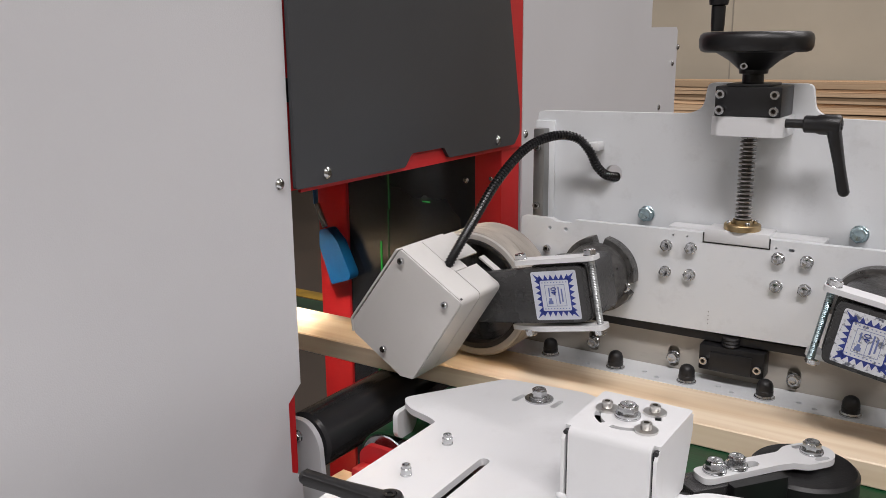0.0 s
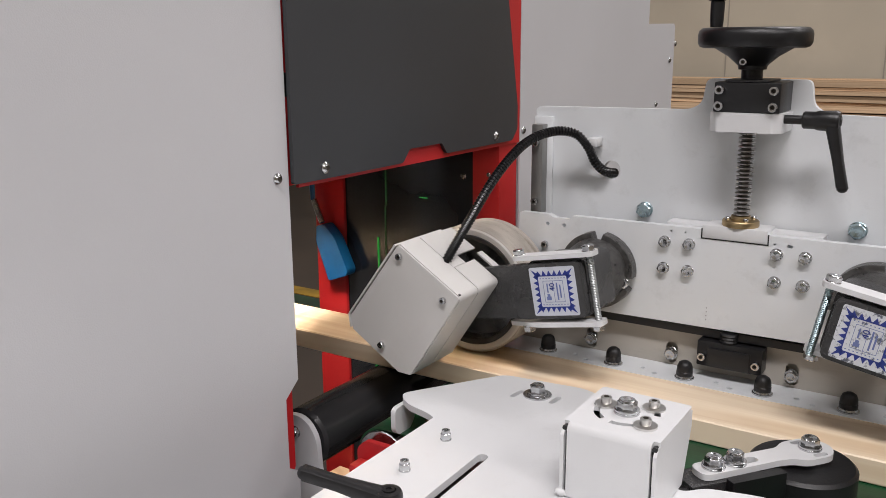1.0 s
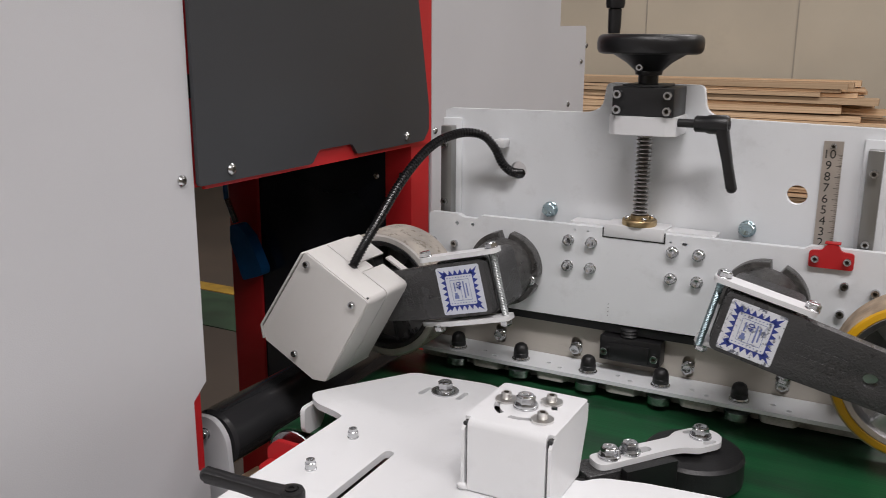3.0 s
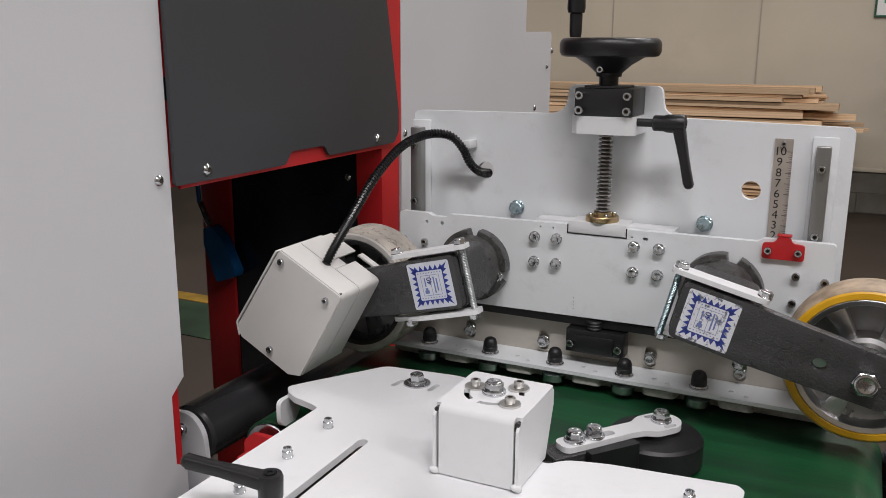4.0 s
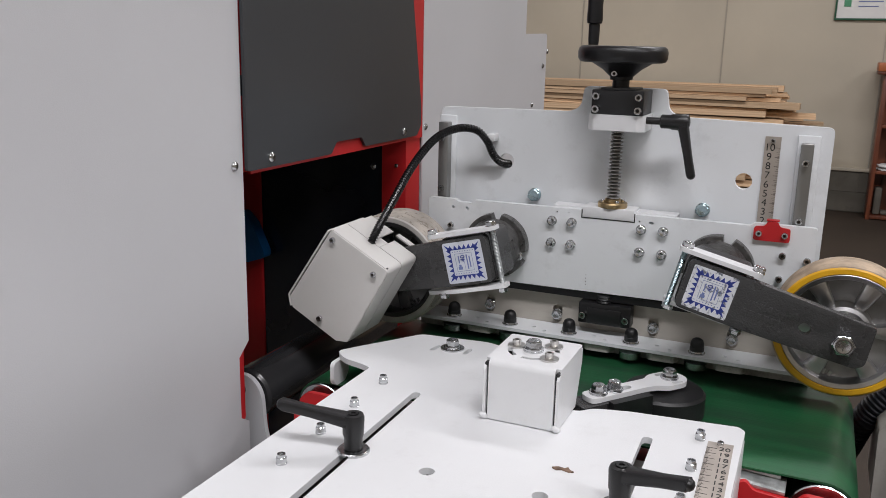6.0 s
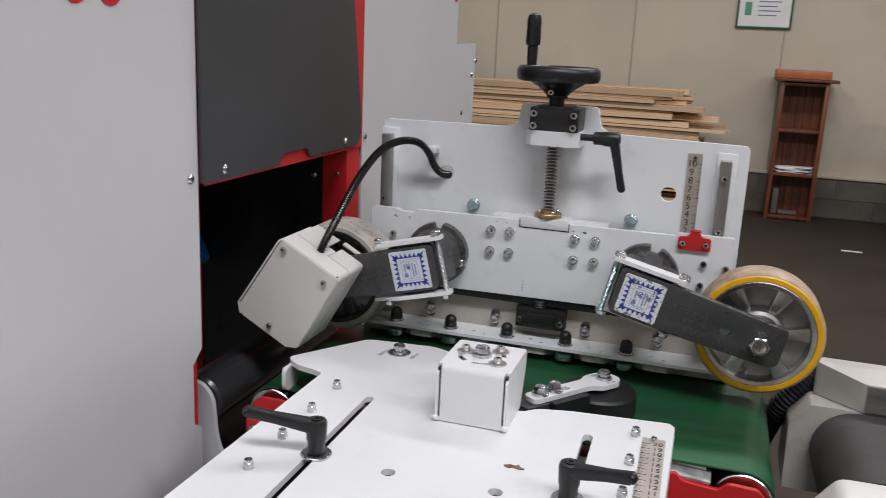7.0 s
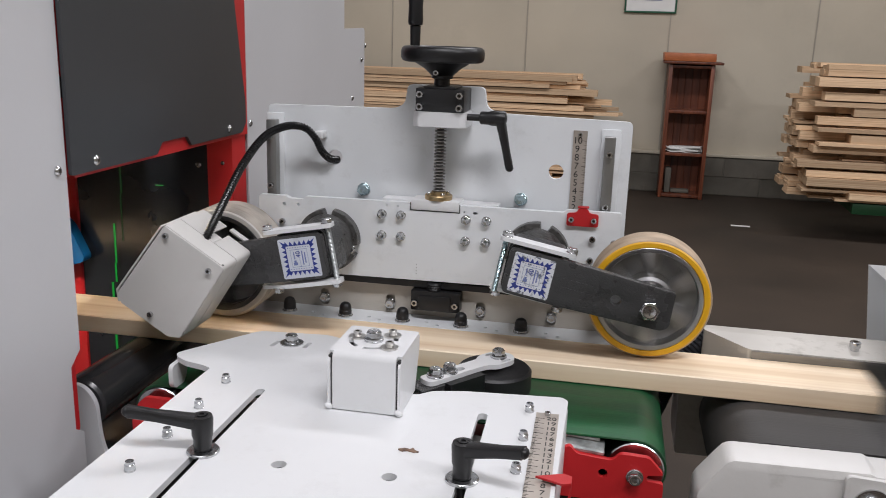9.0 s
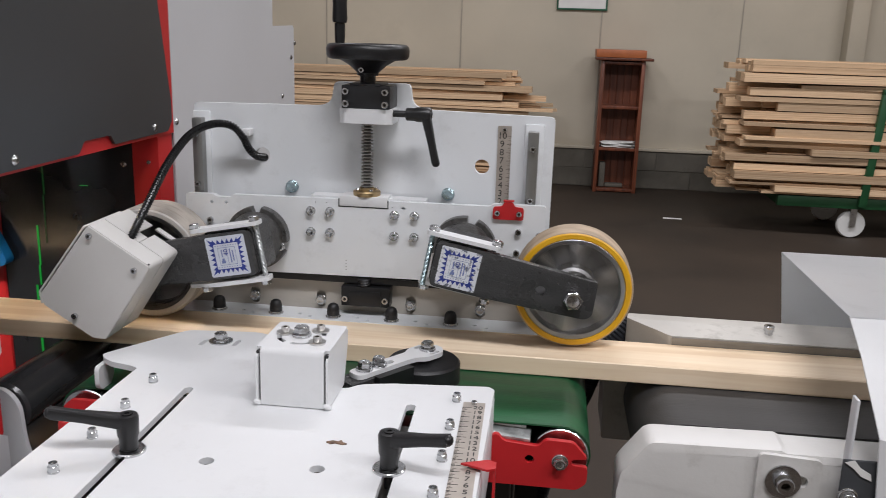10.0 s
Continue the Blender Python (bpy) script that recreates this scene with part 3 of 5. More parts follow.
bookcase()
wall_sign()
lumber("lumber_stack", "tall uneven stack of pale sawn pine boards on a cart", 1.465, 1, 4.86, 5.62, 0.275, 1.15, 3, 0.42)
cart(1.83, 4.5, 4.88, 5.6, 0.273, ((2.36, 4.0),))
lumber("lumber_stack", "low stack of pale sawn pine boards with ragged ends", 0.43, -1, 5.70, 6.20, 0.08, 0.950, 8, 0.50, 3.0, 1.15, -0.30)
for bx in (-2.2, -1.3, -0.4):
    solid("timber_bearer", bm_box(bx, bx + 0.08, 5.72, 6.18, 0.0, 0.079, 0.003), M_LUMBER, "sawn timber bearer under the lumber stack", "bearer", group="bearers")

# ---------------------------------------------------------------- planing machine, its outfeed end
XW = -0.240
machine = thing("planing_machine", (-1.2, 0.2, 0), "large grey and red planing machine with a dark hood", "machine")


def grey_panels():
    # near door sheet with the stepped edge beside the opening
    a = [(-1.30, 0.02), (-0.278, 0.02), (-0.278, 0.860), (-0.291, 0.868), (-0.291, 0.935), (-0.2745, 0.949), (-0.273, 2.1), (-1.30, 2.1)]
    p = part("front_sheet", bm_plate(a, [], XW - 0.002, XW, "YZ"), M_GREY, machine, "light grey powder-coated sheet")
    fasten(ME_DOME, (XW, -0.288, 1.133), "X", p)
    fasten(ME_DOME, (XW, -0.288, 1.75), "X", p)
    part("front_body", bm_box(-1.15, XW - 0.004, -1.29, -0.304, 0.02, 2.09), M_GREY, machine)
    part("edge_strip", bm_plate([(-0.303, 0.857), (-0.284, 0.857), (-0.280, 0.865), (-0.280, 0.94), (-0.286, 0.947), (-0.303, 0.947)], [], XW - 0.012, XW - 0.003, "YZ"), M_RED, machine, "red edge strip")
    # far sheet
    b = [(0.1465, 0.02), (0.728, 0.02), (0.728, 1.268), (0.722, 1.2745), (0.594, 1.272), (0.594, 2.1), (0.1465, 2.1)]
    q = part("rear_sheet", bm_plate(b, [], XW - 0.002, XW, "YZ"), M_GREY, machine, "light grey powder-coated sheet")
    part("rear_body", bm_box(-0.52, XW - 0.004, 0.150, 0.590, 0.02, 2.09), M_GREY, machine)
    part("rear_edge", bm_box(XW - 0.010, XW - 0.003, 0.7, 0.734, 0.9, 1.22), M_RED, machine)
    for y, z in ((0.726, 1.240), (0.700, 1.212), (0.150, 1.136), (0.64, 1.139), (0.150, 1.6)):
        fasten(ME_DOME, (XW, y + 0.004, z), "X", q, 0, 1.0)
    # printed emblem on both sheets, plain shapes
    for y in (-0.438, -0.396):
        part("emblem", bm_lathe([(0.016, 0), (0.016, 0.0008)], 20, "X", (XW, y, 1.311)), M_RED, p, "red printed emblem shape")
    part("emblem", bm_lathe([(0.016, 0), (0.016, 0.0008)], 20, "X", (XW, 0.578, 1.365)), M_RED, q, "red printed emblem shape")


def hood():
    red = [(-0.262, 1.122), (0.1445, 1.122), (0.1445, 2.1), (-0.262, 2.1)]
    # unseen red plate, added to stop a light leak beside the hood
    part("leak_plate", bm_box(XW - 0.022, XW - 0.0045, -0.2995, -0.252, 1.124, 2.08), M_RED, machine, "red plate added to stop a light leak")
    # unseen black sheet, added to swallow stray lamp light behind the hood
    part("hood_light_stop", bm_box(XW - 0.016, XW - 0.0045, -0.2515, 0.099, 1.1245, 1.199), M_BLACKPL, machine)
    part("hood_frame", bm_plate(red, [], XW - 0.003, XW, "YZ"), M_RED, machine, "red painted hood frame")
    dark = rounded([(-0.2722, 1.126), (-0.112, 1.126), (-0.100, 1.139), (-0.040, 1.139), (-0.030, 1.127), (0.118, 1.127), (0.131, 1.140), (0.131, 1.168), (-0.050, 2.05), (-0.2722, 2.05)], 0.003)
    d = part("hood_panel", bm_plate(dark, [], XW + 0.0005, XW + 0.0045, "YZ"), M_DARKPANEL, machine, "anthracite hood panel with a handle notch")
    for y, z in ((-0.232, 1.136), (0.076, 1.136)):
        fasten(ME_DOME, (XW + 0.0045, y, z), "X", d, 0, 1.1)


def interior():
    part("rear_jamb", bm_box(-0.281, XW - 0.0035, 0.100, 0.1445, 0.55, 1.2), M_RED, machine, "red painted jamb")
    fasten(ME_DOME, (-0.258, 0.0995, 1.085), "-Y", machine, 0, 0.6)
    part("inspection_pane", bm_box(-0.4895, -0.2815, 0.104, 0.108, 0.55, 1.2), M_GLOSSBLACK, machine, "glossy black acrylic pane")
    fasten(ME_DOME, (-0.297, 0.104, 1.080), "-Y", machine, 0, 0.9)
    part("inner_post", bm_box(-0.543, -0.490, 0.100, 0.112, 0.2, 1.2, 0.002), M_RED, machine, "red painted inner post")
    # unseen dark sheet, added to dim what the pane reflects
    part("reflection_stop", bm_box(-1.1, XW - 0.014, -0.3035, -0.300, 0.81, 1.19), M_DARKPANEL, machine)
    part("inner_roof", bm_box(-1.1, XW - 0.0035, -0.303, 0.149, 1.2, 1.22), M_BLACKPL, machine)
    # blue air nozzle that hangs beside the post
    nz = part("air_nozzle", bm_plate(rounded([(-0.523, 0.996), (-0.509, 0.999), (-0.491, 0.982), (-0.470, 0.938), (-0.472, 0.930), (-0.504, 0.919), (-0.524, 0.972)], 0.004), [], 0.078, 0.097, "XZ"), M_BLUE, machine, "blue plastic air nozzle")
    part("air_tube", bm_sweep([(-0.537, 0.088, 1.20), (-0.539, 0.088, 1.10), (-0.536, 0.088, 1.030)], 0.0035, 8), M_BLUE, machine, "blue air tube")
    part("air_fitting", moved(bm_cyl(0.0045, 0.0, 0.036, 10, "Z", (0, 0, 0), 0.001), pose(-0.520, 0.088, 0.998, 0, -24, 0)), M_ZINC, machine)
    # machine bed and rear tunnel
    part("bed", bm_box(-1.1, -0.32, -0.303, 0.095, 0.20, 0.545), M_BLACKPL, machine)
    off = thing("timber_offcuts", (-0.43, -0.05, 0.545), "pale pine offcuts lying on the machine bed", "offcuts")
    for k, (x, z, tilt) in enumerate(((-0.520, 0.5655, 2), (-0.455, 0.5655, -1), (-0.385, 0.5655, 1), (-0.490, 0.6070, -3), (-0.415, 0.6070, 3))):
        part("board", moved(bm_box(-0.024, 0.024, -0.14, 0.13 - 0.015 * (k % 3), -0.020, 0.0205, 0.0015, 1), pose(x, -0.04, z, 0, 0, tilt)), M_LUMBER, off)
    part("tunnel_side", bm_box(-5.2, -1.16, -0.40, -0.36, 0.02, 1.8), M_GREY, machine)
    part("tunnel_side", bm_box(-5.2, -1.16, 0.34, 0.38, 0.02, 1.8), M_GREY, machine)
    part("tunnel_roof", bm_box(-5.2, -1.16, -0.40, 0.38, 1.801, 1.84), M_GREY, machine)


grey_panels()
hood()
interior()

roller = thing("support_roller", (-0.272, -0.07, 0.868), "black rubber-covered support roller on steel brackets", "roller")
part("sleeve", bm_lathe([(0.010, -0.237), (0.0270, -0.237), (0.030, -0.2335), (0.030, 0.078), (0.0270, 0.081), (0.010, 0.081)], 40, "Y", (-0.272, 0.0, 0.8675)), M_ROLLER, roller)
part("shaft", bm_cyl(0.008, -0.245, 0.095, 16, "Y", (-0.272, 0, 0.868)), M_STEEL, roller)
brk = rounded([(-0.300, 0.80), (-0.300, 0.893), (-0.262, 0.897), (-0.246, 0.880), (-0.243, 0.835), (-0.236, 0.812), (-0.205, 0.796), (-0.205, 0.72), (-0.300, 0.72)], [0, 0.012, 0.016, 0.012, 0.012, 0.016, 0, 0, 0])
bk = part("bracket", bm_plate(brk, [], -0.2475, -0.2415, "XZ"), M_GREY, roller, "grey steel bracket with a curved edge")
fasten(ME_HEX, (-0.272, -0.2475, 0.8785), "-Y", bk, 10, 0.95)

# ---------------------------------------------------------------- outfeed conveyor
conv = thing("belt_conveyor", (0.07, -0.1, 0), "green belt conveyor on a red steel frame", "conveyor")
XL, XR, ZP, RP = -0.180, 0.318, 0.867, 0.0285


def belt_loop(xl, xr, zc, r, y0, y1, th):
    outer, n = [], 14
    for rr in (r + th, r):
        lp = [(xr + rr * math.sin(math.pi * i / n), zc + rr * math.cos(math.pi * i / n)) for i in range(n + 1)]
        lp += [(xl - rr * math.sin(math.pi * i / n), zc - rr * math.cos(math.pi * i / n)) for i in range(n + 1)]
        outer.append(lp)
    return bm_plate(outer[0], [outer[1]], y0, y1, "XZ")


part("belt", belt_loop(XL, XR, ZP, RP, -0.228, 0.010, 0.0018), M_BELT, conv, "green conveyor belt with worn streaks")
for x in (XL, XR):
    part("pulley", bm_cyl(RP - 0.0004, -0.231, 0.012, 32, "Y", (x, 0, ZP), 0.001), M_ZINC, conv)
part("slide_bed", bm_box(XL + 0.035, XR - 0.035, -0.224, 0.008, ZP - 0.012, ZP + 0.026), M_STEEL, conv)
side = rounded([(0.255, 0.892), (0.262, 0.884), (0.296, 0.881), (0.303, 0.889), (0.330, 0.888), (0.345, 0.8715), (0.329, 0.8700), (0.329, 0.8640), (0.345, 0.8630), (0.345, 0.846), (0.336, 0.838), (-0.175, 0.838), (-0.199, 0.852), (-0.199, 0.880), (-0.190, 0.889), (-0.16, 0.889), (-0.15, 0.882), (0.24, 0.882)], 0.004)
for y in (-0.238, 0.018):
    s = part("side_plate", bm_plate(side, [circle(0.288, 0.867, 0.0045)], y - 0.006, y, "XZ"), M_RED, conv, "red steel side plate")
    if y < 0:
        fasten(ME_HEXW, (0.318, y - 0.006, 0.867), "-Y", s, 12, 0.9)
        part("zinc_strip", moved(bm_box(-0.040, 0.020, -0.010, 0.010, -0.002, 0.002, 0.0008), pose(0.268, -0.2290, 0.8875, 14, 4, 0)), M_GALV, conv, "dull zinc strip beside the belt")
        part("clamp", bm_box(-0.196, -0.170, -0.262, -0.2445, 0.853, 0.872, 0.003), M_RED, conv, "red clamp block")
        fasten(ME_SOCKET, (-0.184, -0.262, 0.862), "-Y", s, 0, 1.2)
for x in (-0.12, 0.25):
    for y in (-0.2, -0.02):
        part("leg", bm_box(x - 0.02, x + 0.02, y - 0.02, y + 0.02, 0.0, 0.8375, 0.003), M_BLACKPL, conv)
part("cross_member", bm_box(-0.14, 0.27, -0.215, -0.005, 0.60, 0.64), M_BLACKPL, conv)

# ---------------------------------------------------------------- fence with guide bearings
fence = thing("guide_fence", (0.06, 0.02, 0.9), "steel guide fence with bearings and black caps", "fence")
part("fence_wall", bm_plate([(-0.165, 0.880), (0.300, 0.880), (0.300, 0.985), (-0.165, 0.985)], [slot(x, 0.928, x, 0.938, 0.0062) for x in (-0.079, 0.009, 0.126, 0.215)], 0.014, 0.022, "XZ"), M_FENCE, fence, "worn bare steel wall")
part("fence_back", bm_box(-0.165, 0.300, 0.0225, 0.034, 0.880, 1.0), M_FENCE, fence)
for i, x in enumerate((-0.079, 0.009, 0.126, 0.215)):
    fasten(ME_HEX, (x, 0.0125, 0.9325), "-Y", fence, 11 * i, 1.05)
caps = [-0.116 + 0.0742 * i for i in range(5)]
strip_holes = [circle(x + dx, yy, 0.0027, 10) for x in caps for dx, yy in ((0.030, -0.012), (0.045, -0.02))]
part("bearing_strip", bm_plate(rounded([(-0.168, -0.030), (0.300, -0.030), (0.300, 0.0135), (-0.168, 0.0135)], 0.002), strip_holes, 0.9160, 0.9200, "XY"), M_PLATE, fence, "pale perforated strip")
me_cap = mesh_of("cap", bm_lathe([(0.0076, 0.0), (0.0079, 0.0008), (0.0079, 0.0040), (0.0075, 0.0045), (0.0077, 0.0052), (0.0074, 0.0090), (0.0060, 0.0125), (0.0034, 0.0143), (0, 0.0148)], 18, close=False), M_RUBBER)
me_capnut = mesh_of("washer", bm_lathe([(0.0095, 0.0), (0.0095, 0.0014), (0.0084, 0.0018), (0.0080, 0.0034), (0.004, 0.0036)], 18), M_ZINC)
me_bear = mesh_of("bearing", bm_lathe([(0.004, 0), (0.0085, 0), (0.0090, 0.0008), (0.0115, 0.0008), (0.0124, 0.0014), (0.0124, 0.0086), (0.0115, 0.0092), (0.004, 0.0092)], 24), M_ZINC)
me_lug = mesh_of("lug", bm_plate(rounded([(-0.015, -0.0085), (0.015, -0.0085), (0.020, 0.012), (-0.020, 0.012)], 0.006), [], -0.009, -0.002, "XY"), M_LUG)
for x in caps:
    placed("cap", me_cap, pose(x, -0.0165, 0.9235), fence)
    placed("washer", me_capnut, pose(x, -0.0165, 0.9201), fence)
    placed("bearing", me_bear, pose(x, -0.0180, 0.9022), fence)
    placed("lug", me_lug, pose(x + 0.037, -0.018, 0.9157), fence)
part("under_strip", bm_box(-0.168, 0.300, -0.004, 0.0135, 0.8995, 0.9155), M_LUG, fence)
for x in (-0.17, 0.27):
    part("stand", bm_box(x, x + 0.03, 0.026, 0.062, 0.0, 0.8795), M_BLACKPL, fence)

# ---------------------------------------------------------------- height-adjustable holder: back plate, carriage, screw, handwheel
lift = thing("lift_unit", (0.07, 0.04, 0.9), "pale steel back plate carrying a height-adjustable pressure unit", "lift unit")
outline = [(-0.161, 0.960), (-0.161, 1.176), (0.004, 1.178), (0.018, 1.184), (0.0215, 1.2085), (0.1165, 1.2085), (0.120, 1.184), (0.134, 1.178), (0.295, 1.175), (0.295, 0.960)]
holes = [circle(0.208, 1.111, 0.0092, 20), circle(-0.072, 1.113, 0.0095, 20)]
part("back_plate", bm_plate(rounded(outline, [0, 0.006, 0.006, 0.012, 0.006, 0.006, 0.012, 0.006, 0.007, 0]), holes, 0.0345, 0.0425, "XZ"), M_PLATE, lift, "pale painted back plate with a raised hump")
for x in (-0.1515, 0.270):
    part("rail_pad", bm_box(x - 0.0105, x + 0.0125, 0.0305, 0.0344, 1.03, 1.166, 0.0015), M_PLATE, lift)
    r = part("guide_rail", bm_box(x - 0.0065, x + 0.0065, 0.0175, 0.0304, 0.985, 1.158, 0.0012), M_RAIL, lift, "ground steel guide rail")
    for z in (1.138, 1.075):
        fasten(ME_SOCKET, (x, 0.0162, z), "-Y", r, 0, 0.85)
    part("runner", bm_box(x - 0.0155, x + 0.0155, 0.0085, 0.0172, 0.985, 1.055, 0.002), M_STEEL, lift)
for x, z in ((-0.0335, 1.0745), (0.1672, 1.0748)):
    fasten(ME_HEXBLUE, (x, 0.0330, z), "-Y", lift, 20, 1.0)
carr = part("carriage", bm_plate(rounded([(-0.162, 0.968), (-0.162, 1.0655), (-0.126, 1.0655), (-0.121, 1.0625), (-0.104, 1.0625), (-0.100, 1.0665), (0.019, 1.0675), (0.222, 1.0685), (0.227, 1.072), (0.290, 1.072), (0.290, 0.972)], [0, 0.004, 0.002, 0.002, 0.002, 0.002, 0, 0.002, 0.002, 0.004, 0.004]),
                                 [circle(-0.128, 1.0555, 0.0022, 8), circle(-0.109, 1.0555, 0.0022, 8), slot(0.1155, 1.060, 0.1175, 1.060, 0.0016), circle(0.006, 1.0625, 0.0011, 6), circle(0.020, 1.0625, 0.0011, 6), circle(0.103, 1.0605, 0.0012, 6)], 0.0, 0.008, "XZ"), M_PLATE, lift, "pale painted carriage plate")
part("ledge", bm_plate(rounded([(-0.002, 0.0082), (-0.002, 0.030), (0.143, 0.030), (0.143, 0.0082)], 0.002), [], 1.0645, 1.0695, "XY"), M_WHITE, lift)
part("screw_block", bm_box(0.0365, 0.0965, -0.0008, 0.0300, 1.0597, 1.0722, 0.0008), M_WHITE, lift)
for a, b, c, d in ((0.0352, 0.0363, 1.0590, 1.0685), (0.0967, 0.0978, 1.0590, 1.0688), (0.0352, 0.0978, 1.0585, 1.0595)):
    part("joint_gap", bm_box(a, b, -0.0005, 0.0004, c, d), M_BLACKINK, lift, "dark joint round the block")
# black strip along the carriage's lower edge
part("carriage_strip", bm_box(-0.160, 0.288, 0.0030, 0.0125, 0.9600, 0.9676), M_BLACKPL, lift, "black strip under the carriage")
for x in (0.0, 0.0243, 0.1055, 0.1305):
    for z in (1.0512, 1.0245):
        fasten(ME_HEX, (x, -0.0002, z), "-Y", carr, (x * 7000 + z * 300) % 60, 0.95)
for x, z in ((-0.156, 1.034), (-0.130, 1.033), (0.258, 1.039), (0.257, 1.013), (0.283, 1.036)):
    fasten(ME_SOCKET, (x, -0.0002, z), "-Y", carr, 0, 0.85)
for k in range(4):
    part("pin_mark", bm_cyl(0.0005, 0, 0.0004, 6, "-Y", (0.045, 0.0, 0.990 - 0.004 * k)), M_BLACKINK, carr)
SX, SY = 0.068, 0.0135
part("flange_nut", bm_lathe([(0.007, 1.072), (0.0165, 1.072), (0.0170, 1.073), (0.0170, 1.077), (0.0162, 1.078), (0.0095, 1.078), (0.0090, 1.082), (0.007, 1.082)], 32, "Z", (SX, SY, 0)), M_BRASS, lift, "brass flanged screw nut")
for k in range(4):
    fasten(ME_SOCKET, (SX + 0.0125 * math.cos(k * 1.571 + 0.6), SY + 0.0125 * math.sin(k * 1.571 + 0.6), 1.078), "Z", lift, 0, 0.55)


def lead_screw(z0, z1):
    prof, z = [], z0
    while z < z1:
        prof += [(0.0044, z), (0.0074, z + 0.0010), (0.0074, z + 0.0021), (0.0044, z + 0.0031)]
        z += 0.004
    return bm_lathe(prof, 20, "Z", (SX, SY, 0))


screw = part("lead_screw", lead_screw(0.950, 1.162), M_SCREW, lift, "steel trapezoidal lead screw")
screw.data.materials.append(M_GREASESHADE)
for p in screw.data.polygons:
    # greasy thread roots and down-facing flanks, with their shade painted in
    if p.index // 20 % 4 in (0, 3):
        p.material_index = 1
part("screw_boot", bm_lathe([(0.0078 + 0.0009 * (i % 2), 0.9582 + 0.0016 * i) for i in range(7)], 18, "Z", (SX, 0.0015, 0)), M_BLACKPL, lift, "black ribbed screw boot")
part("upper_block", bm_plate(rounded([(0.039, -0.010), (0.046, -0.016), (0.095, -0.016), (0.103, -0.010), (0.103, 0.0344), (0.039, 0.0344)], 0.002), [], 1.1630, 1.1805, "XY"), M_WHITE, lift, "white painted clamping block")
bb = part("bearing_block", bm_box(0.0425, 0.1005, -0.015, 0.0343, 1.1806, 1.2075, 0.0012), M_BLACKPL, lift, "black bearing block")
part("bearing_cap", bm_box(0.052, 0.090, -0.0153, 0.030, 1.2076, 1.2098, 0.0005), M_BLACKPL, lift)
for x in (0.0482, 0.0952):
    for z in (1.1864, 1.2006):
        fasten(ME_SOCKET, (x, -0.0152, z), "-Y", bb, 0, 0.95)
lb = part("lower_block", bm_box(0.040, 0.102, -0.006, 0.0138, 0.9325, 0.958, 0.0012), M_BLACKPL, lift, "black lower bearing block")
part("lower_block_front", bm_box(0.051, 0.091, -0.0085, -0.0062, 0.9335, 0.9525, 0.0006), M_BLACKPL, lift)
for x in (0.0455, 0.0965):
    fasten(ME_SOCKET, (x, -0.0062, 0.9425), "-Y", lb, 0, 0.9)
part("stand_beam", bm_box(0.0, 0.14, 0.0428, 0.09, 0.0, 1.0), M_PLATE, lift)

wheel = thing("handwheel", (SX, SY, 1.21), "black plastic handwheel with a turning grip", "handwheel")
part("hub", bm_lathe([(0.0095, 1.2099), (0.0095, 1.219), (0.0125, 1.2195), (0.013, 1.223), (0.022, 1.231), (0.037, 1.240), (0.037, 1.2425), (0.0, 1.2425)], 32, "Z", (SX, SY, 0), close=False), M_BLACKPL, wheel)
part("rim", bm_lathe([(0.036, 1.2395), (0.0440, 1.2385), (0.0476, 1.2398), (0.0494, 1.2430), (0.0497, 1.2500), (0.0486, 1.2540), (0.0460, 1.2562), (0.0425, 1.2566), (0.0390, 1.2545), (0.036, 1.2500), (0.036, 1.2395)], 48, "Z", (SX, SY, 0), close=False), M_BLACKPL, wheel)
fasten(ME_SOCKET, (SX - 0.004, SY - 0.0162, 1.2265), "-Y", wheel, 0, 0.75)
GX, GY = 0.040, -0.012
part("grip", bm_lathe([(0.0055, 1.257), (0.0060, 1.263), (0.0062, 1.279), (0.0052, 1.2795), (0.0080, 1.280), (0.0088, 1.284), (0.0082, 1.300), (0.0086, 1.307), (0.0070, 1.3135), (0.0035, 1.3155), (0, 1.3158)], 20, "Z", (GX, GY, 0), close=False), M_BLACKPL, wheel, "turning grip")

wheel.location.z -= 0.0015


